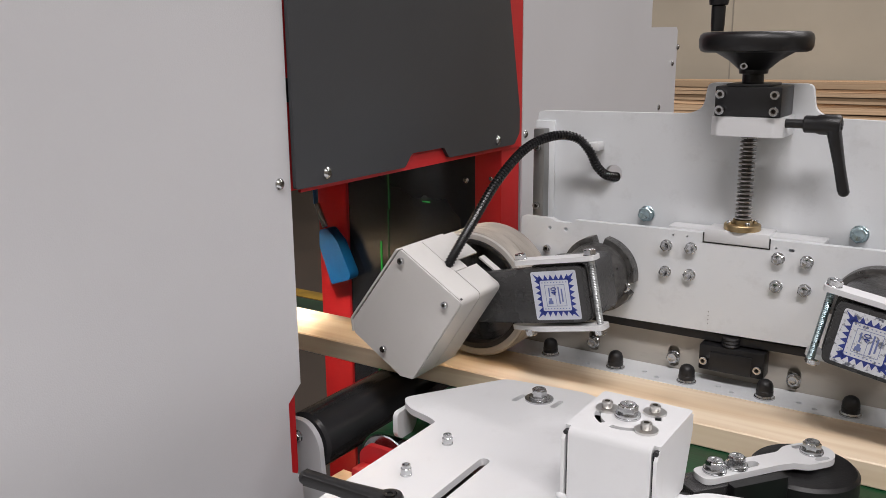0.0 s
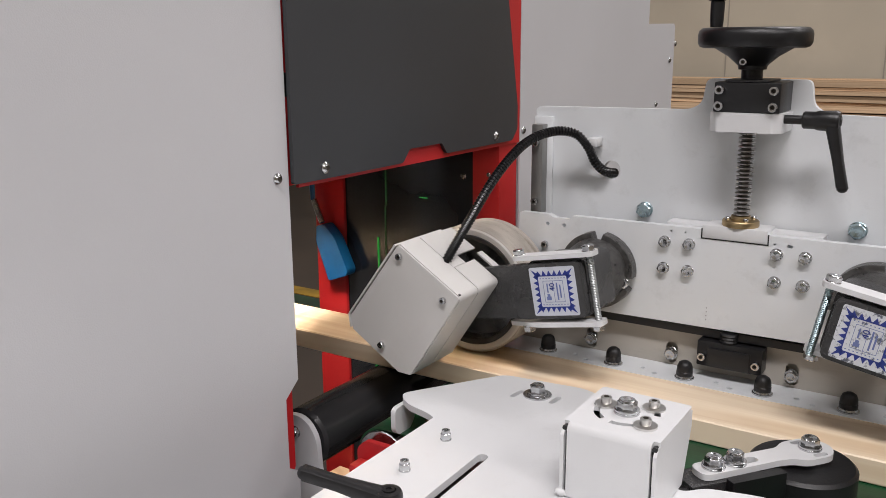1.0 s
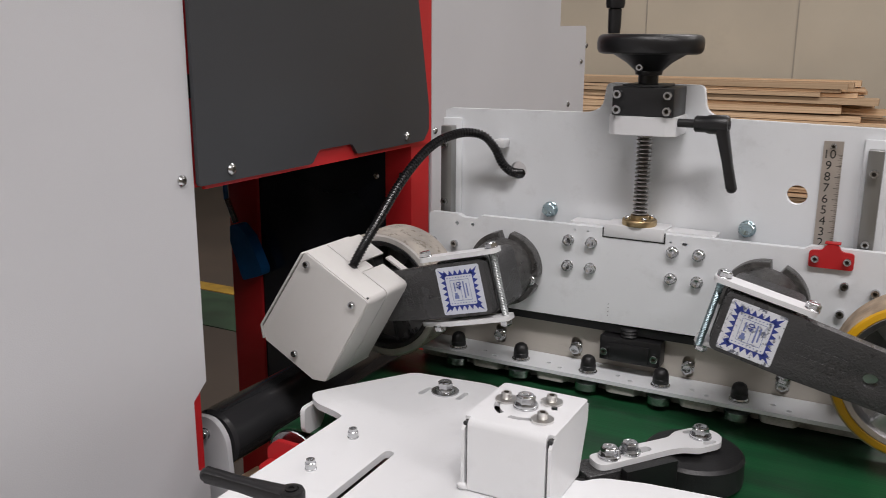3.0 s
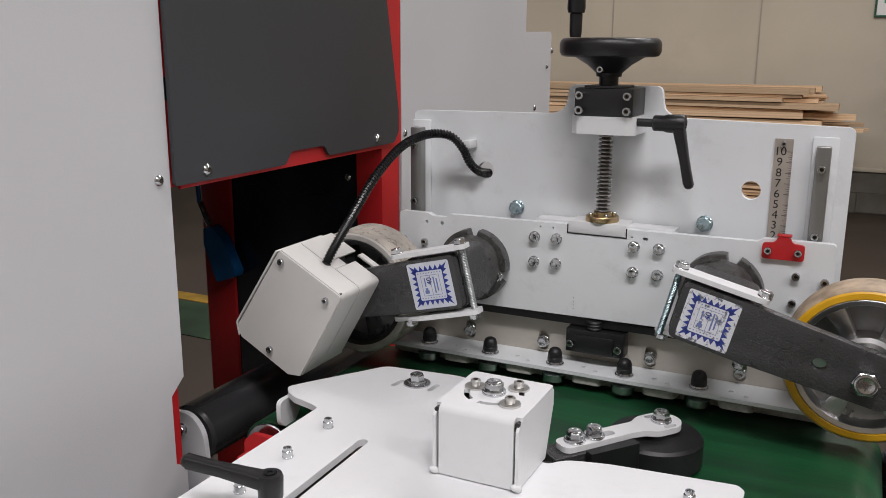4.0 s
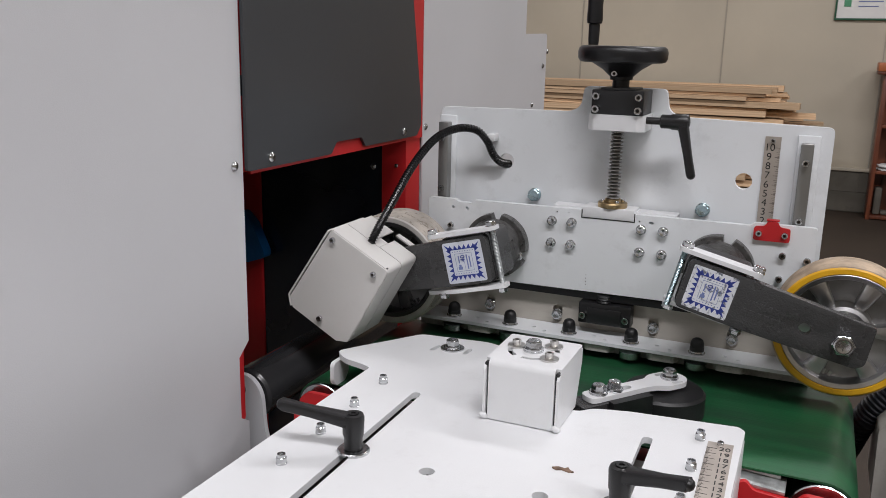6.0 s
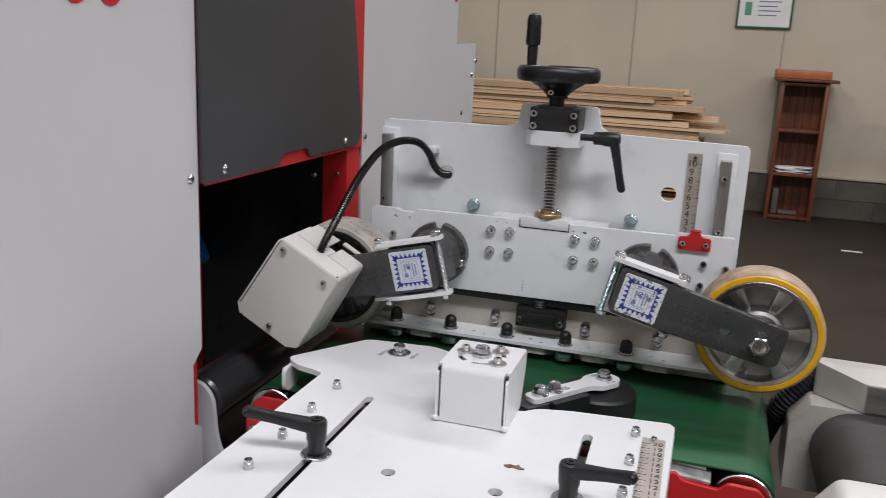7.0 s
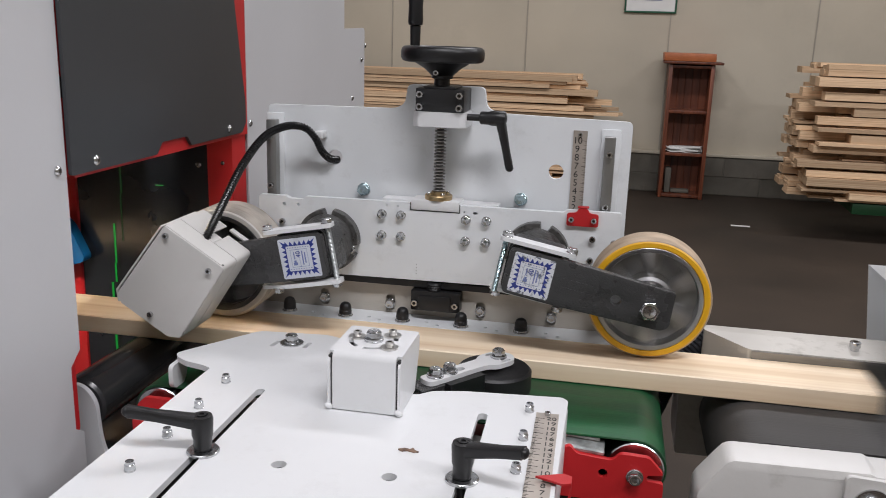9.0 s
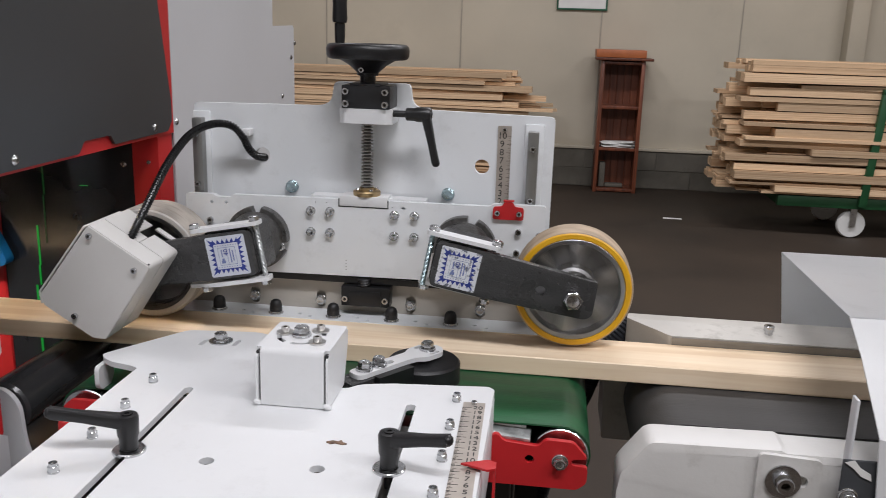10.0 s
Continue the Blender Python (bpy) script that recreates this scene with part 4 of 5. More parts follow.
def clamp_lever(name, stem, m, length, label, rise=0.001):
    """A black adjustable lever: a stem along z with an arm that runs along +x, rising or falling a little."""
    ob = thing(name, (0, 0, 0), label, "clamp lever", "clamping levers", m=m)
    w = lambda b: moved(b, m)
    part("stud", w(bm_cyl(0.004, -stem, 0.004, 12, "Z", (0, 0, 0))), M_BLACKPL, ob)
    part("lever_hub", w(bm_lathe([(0.0066, 0.0), (0.0076, 0.0012), (0.0076, 0.010), (0.0086, 0.013), (0.0092, 0.0275), (0.0082, 0.0300), (0.0050, 0.0305), (0.0046, 0.0292), (0, 0.0292)], 24, close=False)), M_BLACKPL, ob)
    n, bm, rings = 10, bmesh.new(), []
    for i in range(n + 1):
        u = i / n
        x, z = length * u, 0.0235 + rise * u
        hw = 0.0082 - 0.0036 * min(1.0, u * 1.6) + 0.0008 * u
        hh = 0.0062 - 0.0018 * min(1.0, u * 1.6) + 0.0006 * u
        rings.append([bm.verts.new((x, hw * math.copysign(abs(math.cos(a)) ** 0.6, math.cos(a)), z + hh * math.copysign(abs(math.sin(a)) ** 0.6, math.sin(a)))) for a in [2 * math.pi * (k + 0.5) / 14 for k in range(14)]])
    for a, b in zip(rings, rings[1:]):
        for k in range(14):
            bm.faces.new((a[k], a[(k + 1) % 14], b[(k + 1) % 14], b[k]))
    bm.faces.new(rings[0]), bm.faces.new(rings[-1])
    bmesh.ops.recalc_face_normals(bm, faces=bm.faces[:])
    part("lever_arm", w(joined(bm, moved(bmesh_ball((0, 0, 0), 0.0055), pose(length, 0, 0.0235 + rise) @ Matrix.Diagonal((0.8, 0.96, 0.88, 1))))), M_BLACKPL, ob)
    part("lever_screw", w(bm_lathe([(0.0042, 0.0290), (0.0042, 0.0312), (0.0022, 0.0312), (0.002, 0.0300), (0, 0.0300)], 12, close=False)), M_BLACKPL, ob)
    return ob


def bmesh_ball(c, r):
    bm = bmesh.new()
    bmesh.ops.create_icosphere(bm, subdivisions=2, radius=r, matrix=Matrix.Translation(c))
    return bm


clamp_lever("clamp_lever", 0.018, pose(0.1185, -0.004, 1.1755, 0, 90, 0) @ pose(0, 0, 0, 0, 0, -4), 0.057, "black plastic clamp lever hanging from the block", 0.014)
# ---------------------------------------------------------------- rulers and pointers
def ruler(name, at_zero, m, first, last, length, width, label):
    """A steel scale in its own plane: x across, y along, numbers falling from first to last."""
    ob = thing(name, (0, 0, 0), label, "ruler", "", m=m)
    w = lambda b: moved(b, m)
    part("scale", w(bm_box(-width / 2, width / 2, -length, 0.012, 0, 0.0008)), M_RULER, ob)
    for n in range(first, last - 1, -1):
        y = -0.0102 * (first - n) + 0.0
        if y < -length + 0.003:
            break
        mark(str(n), 0.0112 if at_zero else 0.0094, M_BLACKINK, m @ pose(-width * 0.16 if at_zero else width * 0.2, y, 0.00095), ob)
        s = 1 if at_zero else -1
        part("tick", w(bm_box(s * width * 0.20 if s > 0 else -width * 0.5, width * 0.5 if s > 0 else -width * 0.1, y - 0.0002, y + 0.0002, 0.0008, 0.0010)), M_BLACKINK, ob)
        for k in range(1, 10):
            ln = width * (0.22 if k == 5 else 0.14)
            x0 = width * 0.5 - ln if s > 0 else -width * 0.5
            if k % 2 == 1 or k == 5:
                part("tick", w(bm_box(x0, x0 + ln, y - 0.00102 * k - 0.00013, y - 0.00102 * k + 0.00013, 0.0008, 0.00095)), M_BLACKINK, ob)
    placed("screw", ME_SOCKET, m @ pose(0.0, 0.0075, 0.0008) @ Matrix.Scale(0.62, 4), ob)
    return ob


ruler("steel_ruler", True, pose(0.2345, 0.0340, 1.1505, 90), 10, 1, 0.085, 0.0165, "upright steel ruler with centimetre numbers on the plate")
ptr = thing("pointer", (0.245, -0.002, 1.058), "red painted pointer plate in front of the ruler", "pointer")
part("plate", bm_plate(rounded([(0.2265, 1.0540), (0.2635, 1.0540), (0.2635, 1.0690), (0.2525, 1.0700), (0.2505, 1.0755), (0.2395, 1.0755), (0.2375, 1.0700), (0.2265, 1.0690)], 0.003), [], -0.0035, -0.0004, "XZ"), M_RED, ptr)
part("lip", bm_box(0.2385, 0.2515, -0.0034, 0.0060, 1.0757, 1.0772, 0.0006), M_RED, ptr)
for x in (0.232, 0.258):
    fasten(ME_SOCKET, (x, -0.0036, 1.0620), "-Y", ptr, 0, 0.75)

# ---------------------------------------------------------------- pressure arms with wheels
TILT_ARM = 14.0
PIV_R, PIV_L = (0.197, 1.0165), (-0.0653, 1.0180)
FACE_R, FACE_L = -0.097, -0.107


def tensioner_base(px, pz, s):
    t = thing("tensioner_base", (px, -0.01, pz), "grey cast tensioner flange bolted to the carriage", "tensioner", "tensioner bases")
    cx = px - 0.004 if s > 0 else px - 0.0015
    pz = pz if s > 0 else pz - 0.003
    part("flange", eased(bm_plate(disc_with_notches(cx, pz, 0.0395, 0.027, (90, 345) if s < 0 else (75, 200, 320)), [], -0.0135, -0.0005, "XZ"), -0.0135, -1, 0.0014), M_IRON, t)
    part("hub", bm_lathe([(0.034, 0.0135), (0.033, 0.024), (0.028, 0.034), (0.024, 0.060)], 32, "-Y", (cx, 0, pz)), M_IRON, t)
    a = radians(345 if s < 0 else 200)
    fasten(ME_HEX, (cx + 0.032 * math.cos(a), -0.0136, pz + 0.032 * math.sin(a)), "-Y", t, 0, 0.9)
    return t


def disc_with_notches(cx, cz, r, ri, at):
    out = []
    for d in range(0, 360, 5):
        near = [abs((d - a + 180) % 360 - 180) for a in at]
        rr = ri if min(near) < 7 else r
        out.append((cx + rr * math.cos(radians(d)), cz + rr * math.sin(radians(d))))
    return out


def sticker(arm, m, worn):
    """A square sticker: blue toothed border, inner frame, a number and bars for lettering; in its plane, centre at 0."""
    w = lambda b: moved(b, m)
    base = part("sticker", w(bm_plate(rounded([(-0.0242, -0.0242), (0.0242, -0.0242), (0.0242, 0.0242), (-0.0242, 0.0242)], 0.0025), [], 0.0, 0.0004, "XY")), M_STICKERWORN if worn else M_STICKER, arm, "scuffed white and blue sticker" if worn else "white and blue square sticker")
    teeth = bmesh.new()
    for q in range(4):
        rot = Matrix.Rotation(q * math.pi / 2, 4, "Z")
        vs = [teeth.verts.new(rot @ Vector((vx, vy, 0.00055))) for vx, vy in ((0.0130, 0.0163), (0.0163, 0.0130), (0.0222, 0.0222))]
        teeth.faces.new(vs)
        for i in range(6):
            x = -0.0138 + 0.00552 * i
            big = 1.0
            for (ax, ay), (bx, by), (cx, cy) in [((x - 0.0024, 0.0160), (x + 0.0024, 0.0160), (x * 1.10, 0.0160 + 0.0050 * big))]:
                vs = [teeth.verts.new(rot @ Vector((vx, vy, 0.00055))) for vx, vy in ((ax, ay), (bx, by), (cx, cy))]
                teeth.faces.new(vs)
    bars = [bm_box(-0.0190, 0.0190, 0.0152, 0.0163, 0.0005, 0.0006), bm_box(-0.0190, 0.0190, -0.0163, -0.0152, 0.0005, 0.0006), bm_box(-0.0163, -0.0152, -0.019, 0.019, 0.0005, 0.0006), bm_box(0.0152, 0.0163, -0.019, 0.019, 0.0005, 0.0006)]
    part("toothed_border", w(joined(teeth, *bars)), M_BLUEINK, base)
    fr = [bm_box(-0.0105, 0.0105, y - 0.0002, y + 0.0002, 0.0005, 0.0006) for y in (-0.0105, 0.0105)] + [bm_box(x - 0.0002, x + 0.0002, -0.0105, 0.0105, 0.0005, 0.0006) for x in (-0.0105, 0.0, 0.0105)]
    fr += [bm_box(0.0030, 0.0045, -0.0085, 0.0085, 0.0005, 0.0006), bm_box(0.0062, 0.0077, -0.0065, 0.0065, 0.0005, 0.0006), bm_box(-0.0072, -0.0058, -0.001, 0.008, 0.0005, 0.0006)]
    fr += [bm_box(-0.0085, -0.0035, -0.0085, -0.005, 0.0005, 0.0006), bm_box(-0.0075, -0.0045, -0.005, -0.0025, 0.0005, 0.0006)]
    for k in range(9):
        c = -0.0128 + 0.0032 * k
        fr += [bm_box(c - 0.0006, c + 0.0006, yy - 0.0004, yy + 0.0004, 0.0005, 0.0006) for yy in (-0.0130, 0.0130)]
    part("print", w(joined(*fr)), M_PALEINK, base)
    mark("40", 0.0080, M_BLUEINK, m @ pose(-0.0012, 0.0045, 0.0007, 0, 0, 90), base)
    return base


def wheel_parts(arm, c, y0, y1, R, kind):
    """A solid wheel about the y axis: hub mesh with tyre, side rings, rim and spokes under it."""
    w = thing_part("wheel", arm, Matrix.Translation((c[0], (y0 + y1) / 2, c[1])))
    hub = bm_lathe([(0.009, -0.013), (0.0165, -0.013), (0.0180, -0.0215), (0.0225, -0.0225), (0.0262, -0.0205), (0.0275, -0.010), (0.0275, 0.019), (0.009, 0.019)], 40, "Y", (c[0], (y0 + y1) / 2, c[1]))
    metal, web, flank = (M_ALU, M_DARKALU, M_YELLOW) if kind == "yellow" else (M_CAST, M_DARKALU, M_PALEFLANK)
    me = mesh_of("wheel", moved(hub, root_pose(w).inverted()), metal)
    w.data = me
    cy = (y0 + y1) / 2
    h = (y1 - y0) / 2
    part("tyre", bm_lathe([(R - 0.0085, -h + 0.001), (R - 0.004, -h), (R - 0.0012, -h + 0.0015), (R, -h + 0.004), (R, h - 0.004), (R - 0.004, h), (R - 0.0085, h - 0.001)], 72, "Y", (c[0], cy, c[1]), close=False), M_TYRE if kind == "yellow" else M_GREYTREAD, w, "worn beige tread")
    part("tyre_flank", bm_lathe([(R - 0.0092, -h + 0.0002), (R - 0.0085, -h - 0.0006), (R - 0.0038, -h - 0.0006), (R - 0.0022, -h + 0.0008)], 72, "Y", (c[0], cy, c[1]), close=False), flank, w, "yellow polyurethane flank" if kind == "yellow" else "")
    part("rim", bm_lathe([(R - 0.0086, -h + 0.001), (R - 0.0100, -h - 0.0002), (R - 0.0142, -h + 0.0010), (R - 0.0156, -h + 0.005), (R - 0.0156, h - 0.005), (R - 0.0086, h - 0.001)], 72, "Y", (c[0], cy, c[1]), close=False), metal, w)
    part("bearing", bm_lathe([(0.009, -0.0165), (0.0160, -0.0165), (0.0163, -0.0135)], 32, "Y", (c[0], cy, c[1]), close=False), M_RUBBER, w)
    part("web", bm_lathe([(0.0265, -0.002), (R - 0.0138, -0.004), (R - 0.0138, 0.005), (0.0265, 0.005)], 48, "Y", (c[0], cy, c[1]), close=False), web, w)
    for k in range(6):
        a = 2 * math.pi * k / 6 + 0.36
        sp = bm_box(0.026, R - 0.0136, -0.0150, -0.001, -0.0062, 0.0062, 0.0022, 2)
        for v in sp.verts:
            f = (v.co.x - 0.026) / (R - 0.0396)
            v.co.z *= 0.85 + 0.75 * f
            v.co.y += 0.004 * (1 - abs(2 * f - 1)) if v.co.y < -0.008 else 0
        part("spoke", moved(sp, Matrix.Translation((c[0], cy, c[1])) @ Matrix.Rotation(a, 4, "Y")), metal, w)
    for k in range(3):
        part("raised_mark", moved(bm_box(R - 0.022, R - 0.0165, -0.0082, -0.006, -0.003 + 0.006 * k - 0.004, -0.0005 + 0.006 * k - 0.004), Matrix.Translation((c[0], cy, c[1])) @ Matrix.Rotation(1.2, 4, "Y")), metal, w)
    return w


def thing_part(name, parent, m):
    ob = new(name, bpy.data.meshes.new(name))
    ob.parent = parent
    ob.matrix_basis = root_pose(parent).inverted() @ m
    return ob


def pressure_arm(name, px, pz, s, label):
    rest = pose(px, FACE_R if s > 0 else FACE_L, pz, 0, s * TILT_ARM, 0)
    arm = thing(name, (0, 0, 0), label, "pressure arm", "pressure arms", m=rest)
    L = lambda b: moved(b, rest)
    X = lambda x: s * x

    def outline(pts, r):
        p = [(X(x), z) for x, z in pts]
        return rounded(p, r)

    body = part("arm", L(eased(bm_plate(outline([(-0.029, -0.0265), (0.030, -0.0265), (0.149, -0.0225), (0.156, -0.016), (0.153, 0.0225), (0.030, 0.0265), (-0.029, 0.0265)], [0.007, 0.0, 0.012, 0.004, 0.003, 0, 0.007]), [circle(X(0.094), -0.002, 0.0058, 18)], -0.0055, 0.0045, "XZ"), -0.0055, -1, 0.0012)), M_CAST, arm, "dark hammered cast arm")
    for k, y0 in enumerate((0.0052, 0.0132)):
        part("housing", L(bm_plate(outline([(-0.030 - 0.002 * k, -0.028), (0.030, -0.028), (0.030, 0.028), (-0.030 - 0.002 * k, 0.028)], 0.008), [], y0, y0 + (0.0075 if k == 0 else 0.045), "XZ")), M_CAST, arm)
    # raised foundry lettering, unreadable: plain bars
    for j, z in enumerate((0.004, -0.006)):
        for i in range(6):
            x = 0.034 + 0.0072 * i
            part("raised_bar", L(bm_box(min(X(x), X(x + 0.005)), max(X(x), X(x + 0.005)), -0.0060, -0.0056, z - 0.0030, z + 0.0030, 0.0001, 1)), M_CAST, arm)
    sticker(arm, rest @ pose(0.0, -0.0056, 0.0, 90) @ Matrix.Scale(0.94 if s > 0 else 0.965, 4), s > 0)
    # clamp plates above and below with the threaded rod at the outer end
    for sz, x0, x1, dy in ((1, -0.043, 0.041, 0.0), (-1, -0.043, 0.058, 0.016 if s > 0 else -0.001)):
        taper = 0.0 if sz > 0 else 0.011
        pl = bm_plate(rounded([(X(x0), -0.0055), (X(0.020), -0.0055), (X(x1), -0.0055 + taper), (X(x1), 0.0125), (X(x0), 0.0125)], [0.006, 0.004, 0.006, 0.005, 0.006]), [], -0.0022, 0.0022, "XY")
        part("clamp_plate", L(moved(pl, pose(0, dy, 0.0325 if sz > 0 else (-0.0300 if s > 0 else -0.0325)))), M_WHITE, arm, "white painted clamp plate")
        for x in (-0.036, 0.036):
            placed("bolt", ME_HEX, rest @ pose(X(x), 0.003 + dy, sz * 0.0348, 0 if sz > 0 else 180), arm)
    rod = [(0.0028 + 0.0005 * (i % 2), -0.0305 + 0.061 * i / 80) for i in range(81)]
    part("threaded_rod", L(bm_lathe(rod, 12, "Z", (X(-0.0365), 0.003, 0))), M_ZINCBLUE if s > 0 else M_GALV, arm, "threaded steel rod")
    wx, wz = px + s * (0.1305 * math.cos(radians(TILT_ARM))) + (0.0 if s > 0 else 0.0085), pz - 0.1305 * math.sin(radians(TILT_ARM)) - (0.0025 if s > 0 else 0.0040)
    w = wheel_parts(arm, (wx, wz), -0.0660, -0.0210 if s > 0 else -0.0130, 0.0688, "yellow" if s > 0 else "grey")
    part("axle", bm_cyl(0.008, -0.100, -0.018, 16, "Y", (wx, 0, wz)), M_STEEL, arm)
    if s > 0:
        placed("bolt", ME_HEXBIG, Matrix.Translation((wx, -0.1012, wz)) @ frame_to("-Y"), arm)
    return arm, rest, w, (wx, wz)


ME_HEXBIG = mesh_of("bolt", hex_head(0.0190, 0.0095, 0.0132), M_ZINC, 30)
tensioner_base(*PIV_R, 1)
tensioner_base(*PIV_L, -1)
arm_r, rest_r, wheel_r, cr = pressure_arm("pressure_arm", *PIV_R, 1, "dark cast pressure arm with a yellow-flanked wheel")
arm_l, rest_l, wheel_l, cl = pressure_arm("pressure_arm", *PIV_L, -1, "dark cast pressure arm with a guarded grey wheel")


def wheel_guard():
    """Folded sheet guard before the left wheel: tilted box with a front lid and two flaps."""
    T, R_, BR, BL, LL, L_ = (Vector(p) for p in ((-0.1925, 1.0545), (-0.1235, 1.0165), (-0.1735, 0.9295), (-0.1880, 0.9290), (-0.2440, 0.9600), (-0.2465, 0.9735)))
    yf, yb, th = -0.186, -0.108, 0.0018
    u, v = (R_ - T).normalized(), (L_ - T).normalized()
    lid = rounded([tuple(p) for p in (T, R_, BR, BL, LL, L_)], [0.002, 0.003, 0.001, 0.001, 0.001, 0.001])
    g = part("guard", bm_plate(lid, [], yf, yf + th, "XZ"), M_GUARD, arm_l, "pale grey folded sheet-metal wheel guard")

    def wall(a, b, y0, y1, name="guard_side"):
        d = (b - a).normalized()
        n = Vector((-d.y, d.x))
        if n.dot((T + BR) / 2 - a) < 0:
            n = -n
        q = [a, b, b + n * th, a + n * th]
        return part(name, bm_plate([tuple(p) for p in q], [], y0, y1, "XZ"), M_GUARD, g)

    d = 0.0007
    def bent(a, y0, y1):
        """One sheet along the top from a, round the corner and down the side."""
        skin = [Vector(p) for p in rounded([tuple(a - v * d), tuple(R_ + u * d - v * d), tuple(BR + u * d - v * 0.001)], [0, 0.0065, 0], 6)]
        lining = []
        for k, p in enumerate(skin):
            t_ = (skin[min(k + 1, len(skin) - 1)] - skin[max(k - 1, 0)]).normalized()
            lining.append(p + Vector((t_.y, -t_.x)) * th)
        part("guard_fold", bm_plate([tuple(p) for p in skin + lining[::-1]], [], y0, y1, "XZ"), M_GUARD, g, "bent top and side of the guard")

    bent(T + u * 0.0005, yf + 0.0022, yf + 0.034)
    bent(T + u * 0.046, yf + 0.0354, yb - 0.006)
    # black plug stands in for the shade in the fold's relief notch
    part("relief_plug", bm_cyl(0.0013, yf + 0.0030, yf + 0.0060, 10, "Y", (R_.x - 0.0035, 0, R_.y + 0.0016)), M_BLACKPL, g, "black plug for the shade in the relief notch")
    wall(T + u * 0.0005 - v * d, T + u * 0.034 - v * d, yf + 0.0352, yb + 0.012, name="guard_top_flap")
    wall(T + u * 0.040 - v * d, R_ - u * 0.012 - v * d, yb + 0.008, yb + 0.017, name="guard_back_flap")
    wall(T + u * 0.0345 - v * d, T + u * 0.0455 - v * d, yf + 0.0345, yf + 0.056, name="guard_top_web")
    wall(BR - Vector((0.001, d)), BL + Vector((0.001, -d)), yf + 0.0022, yb)
    wall(BL + v * d - u * 0.001, LL + v * d, yf + 0.0022, yb)
    wall(L_ - v * 0.001 - u * (d + 0.0025), T + v * 0.002 - u * (d + 0.0025), yf - 0.001, yb, name="guard_edge")
    wall(LL - u * (d + 0.0025), L_ - u * (d + 0.0025), yf - 0.001, yb, name="guard_edge")
    for p in (Vector((-0.1900, 1.0440)), Vector((-0.1402, 1.0118)), Vector((-0.2080, 0.9522))):
        fasten(ME_SOCKET, (p.x, yf - 0.0001, p.y), "-Y", g, 0, 0.72)
    part("guard_bracket", bm_box(-0.190, -0.172, yb - 0.002, -0.1015, 0.985, 1.003, 0.002), M_GUARD, g)


wheel_guard()
hose = thing("corrugated_hose", (-0.157, -0.145, 1.04), "black corrugated cable hose arching to the plate", "hose")
part("hose", bm_sweep([(-0.164, -0.156, 1.027), (-0.160, -0.149, 1.044), (-0.152, -0.121, 1.078), (-0.144, -0.085, 1.116), (-0.134, -0.046, 1.144), (-0.119, -0.015, 1.1545), (-0.102, 0.004, 1.152), (-0.090, 0.011, 1.1385), (-0.084, 0.018, 1.122), (-0.0775, 0.028, 1.112), (-0.072, 0.046, 1.108)], 0.0050, 12, (0.0033, 0.0011)), M_HOSE, hose)
part("hose_end", bm_sweep([(-0.1655, -0.1575, 1.023), (-0.163, -0.154, 1.034)], 0.0070, 12), M_BLACKPL, hose)
part("hose_clip", bm_box(-0.0945, -0.083, 0.017, 0.0344, 1.1375, 1.1465, 0.0015), M_WHITE, hose, "white cable tie block")

# ---------------------------------------------------------------- side table with pressure roller
table = thing("side_table", (0.07, -0.5, 0), "white painted steel table plate with slots and scale", "table")
ZT = 0.930
tb = [(-0.1145, -0.80), (-0.1145, -0.243), (-0.124, -0.238), (-0.148, -0.232), (-0.160, -0.224), (-0.168, -0.214), (-0.157, -0.196), (-0.110, -0.125), (-0.030, -0.116), (-0.006, -0.126), (-0.002, -0.150), (0.030, -0.236), (0.106, -0.252), (0.118, -0.239), (0.150, -0.231), (0.244, -0.221), (0.250, -0.228), (0.250, -0.80)]
tr = [0, 0.002, 0.006, 0.004, 0.004, 0.006, 0.01, 0.008, 0.010, 0.010, 0.008, 0.002, 0.004, 0.008, 0.004, 0.003, 0.003, 0]
th = [slot(-0.0425, -0.283, -0.0380, -0.62, 0.0045), slot(0.1750, -0.281, 0.183, -0.60, 0.0045), circle(0.0295, -0.4145, 0.0062, 20), circle(0.1205, -0.4115, 0.0062, 20), slot(-0.0790, -0.166, -0.0770, -0.153, 0.0026), slot(-0.0425, -0.161, -0.0415, -0.148, 0.0026)]
top = part("table_plate", bm_plate(rounded(tb, tr), th, ZT - 0.006, ZT, "XY"), M_WHITE, table, "white painted plate with long slots")
part("table_lip", bm_plate(rounded([(-0.236, 0.900), (-0.218, 0.893), (-0.205, 0.905), (-0.205, ZT - 0.0062), (-0.236, ZT - 0.0062)], 0.006), [], -0.1655, -0.1605, "YZ"), M_WHITE, table)
part("table_flange", bm_box(0.2455, 0.2505, -0.80, -0.231, 0.86, ZT - 0.0063, 0.001), M_WHITE, table)
part("slide_bar", bm_box(-0.080, -0.005, -0.80, -0.285, 0.900, 0.918, 0.001), M_BLACKPL, table)
part("slide_bar", bm_box(0.166, 0.192, -0.80, -0.29, 0.900, 0.914, 0.001), M_STEEL, table)
part("pedestal", bm_box(-0.02, 0.16, -0.74, -0.42, 0.0, 0.8995, 0.004), M_GREY, table)
part("cross_bar", bm_box(-0.112, 0.245, -0.76, -0.70, 0.86, 0.8998, 0.003), M_GREY, table)
for i, (x, y) in enumerate(((-0.0828, -0.2730), (-0.0812, -0.3330), (-0.0800, -0.3930), (-0.0790, -0.4530), (0.2160, -0.2610), (0.2165, -0.3200), (0.2170, -0.3790), (0.2175, -0.4370))):
    fasten(ME_NUT, (x, y, ZT), "Z", top, 17 * i, 0.92)
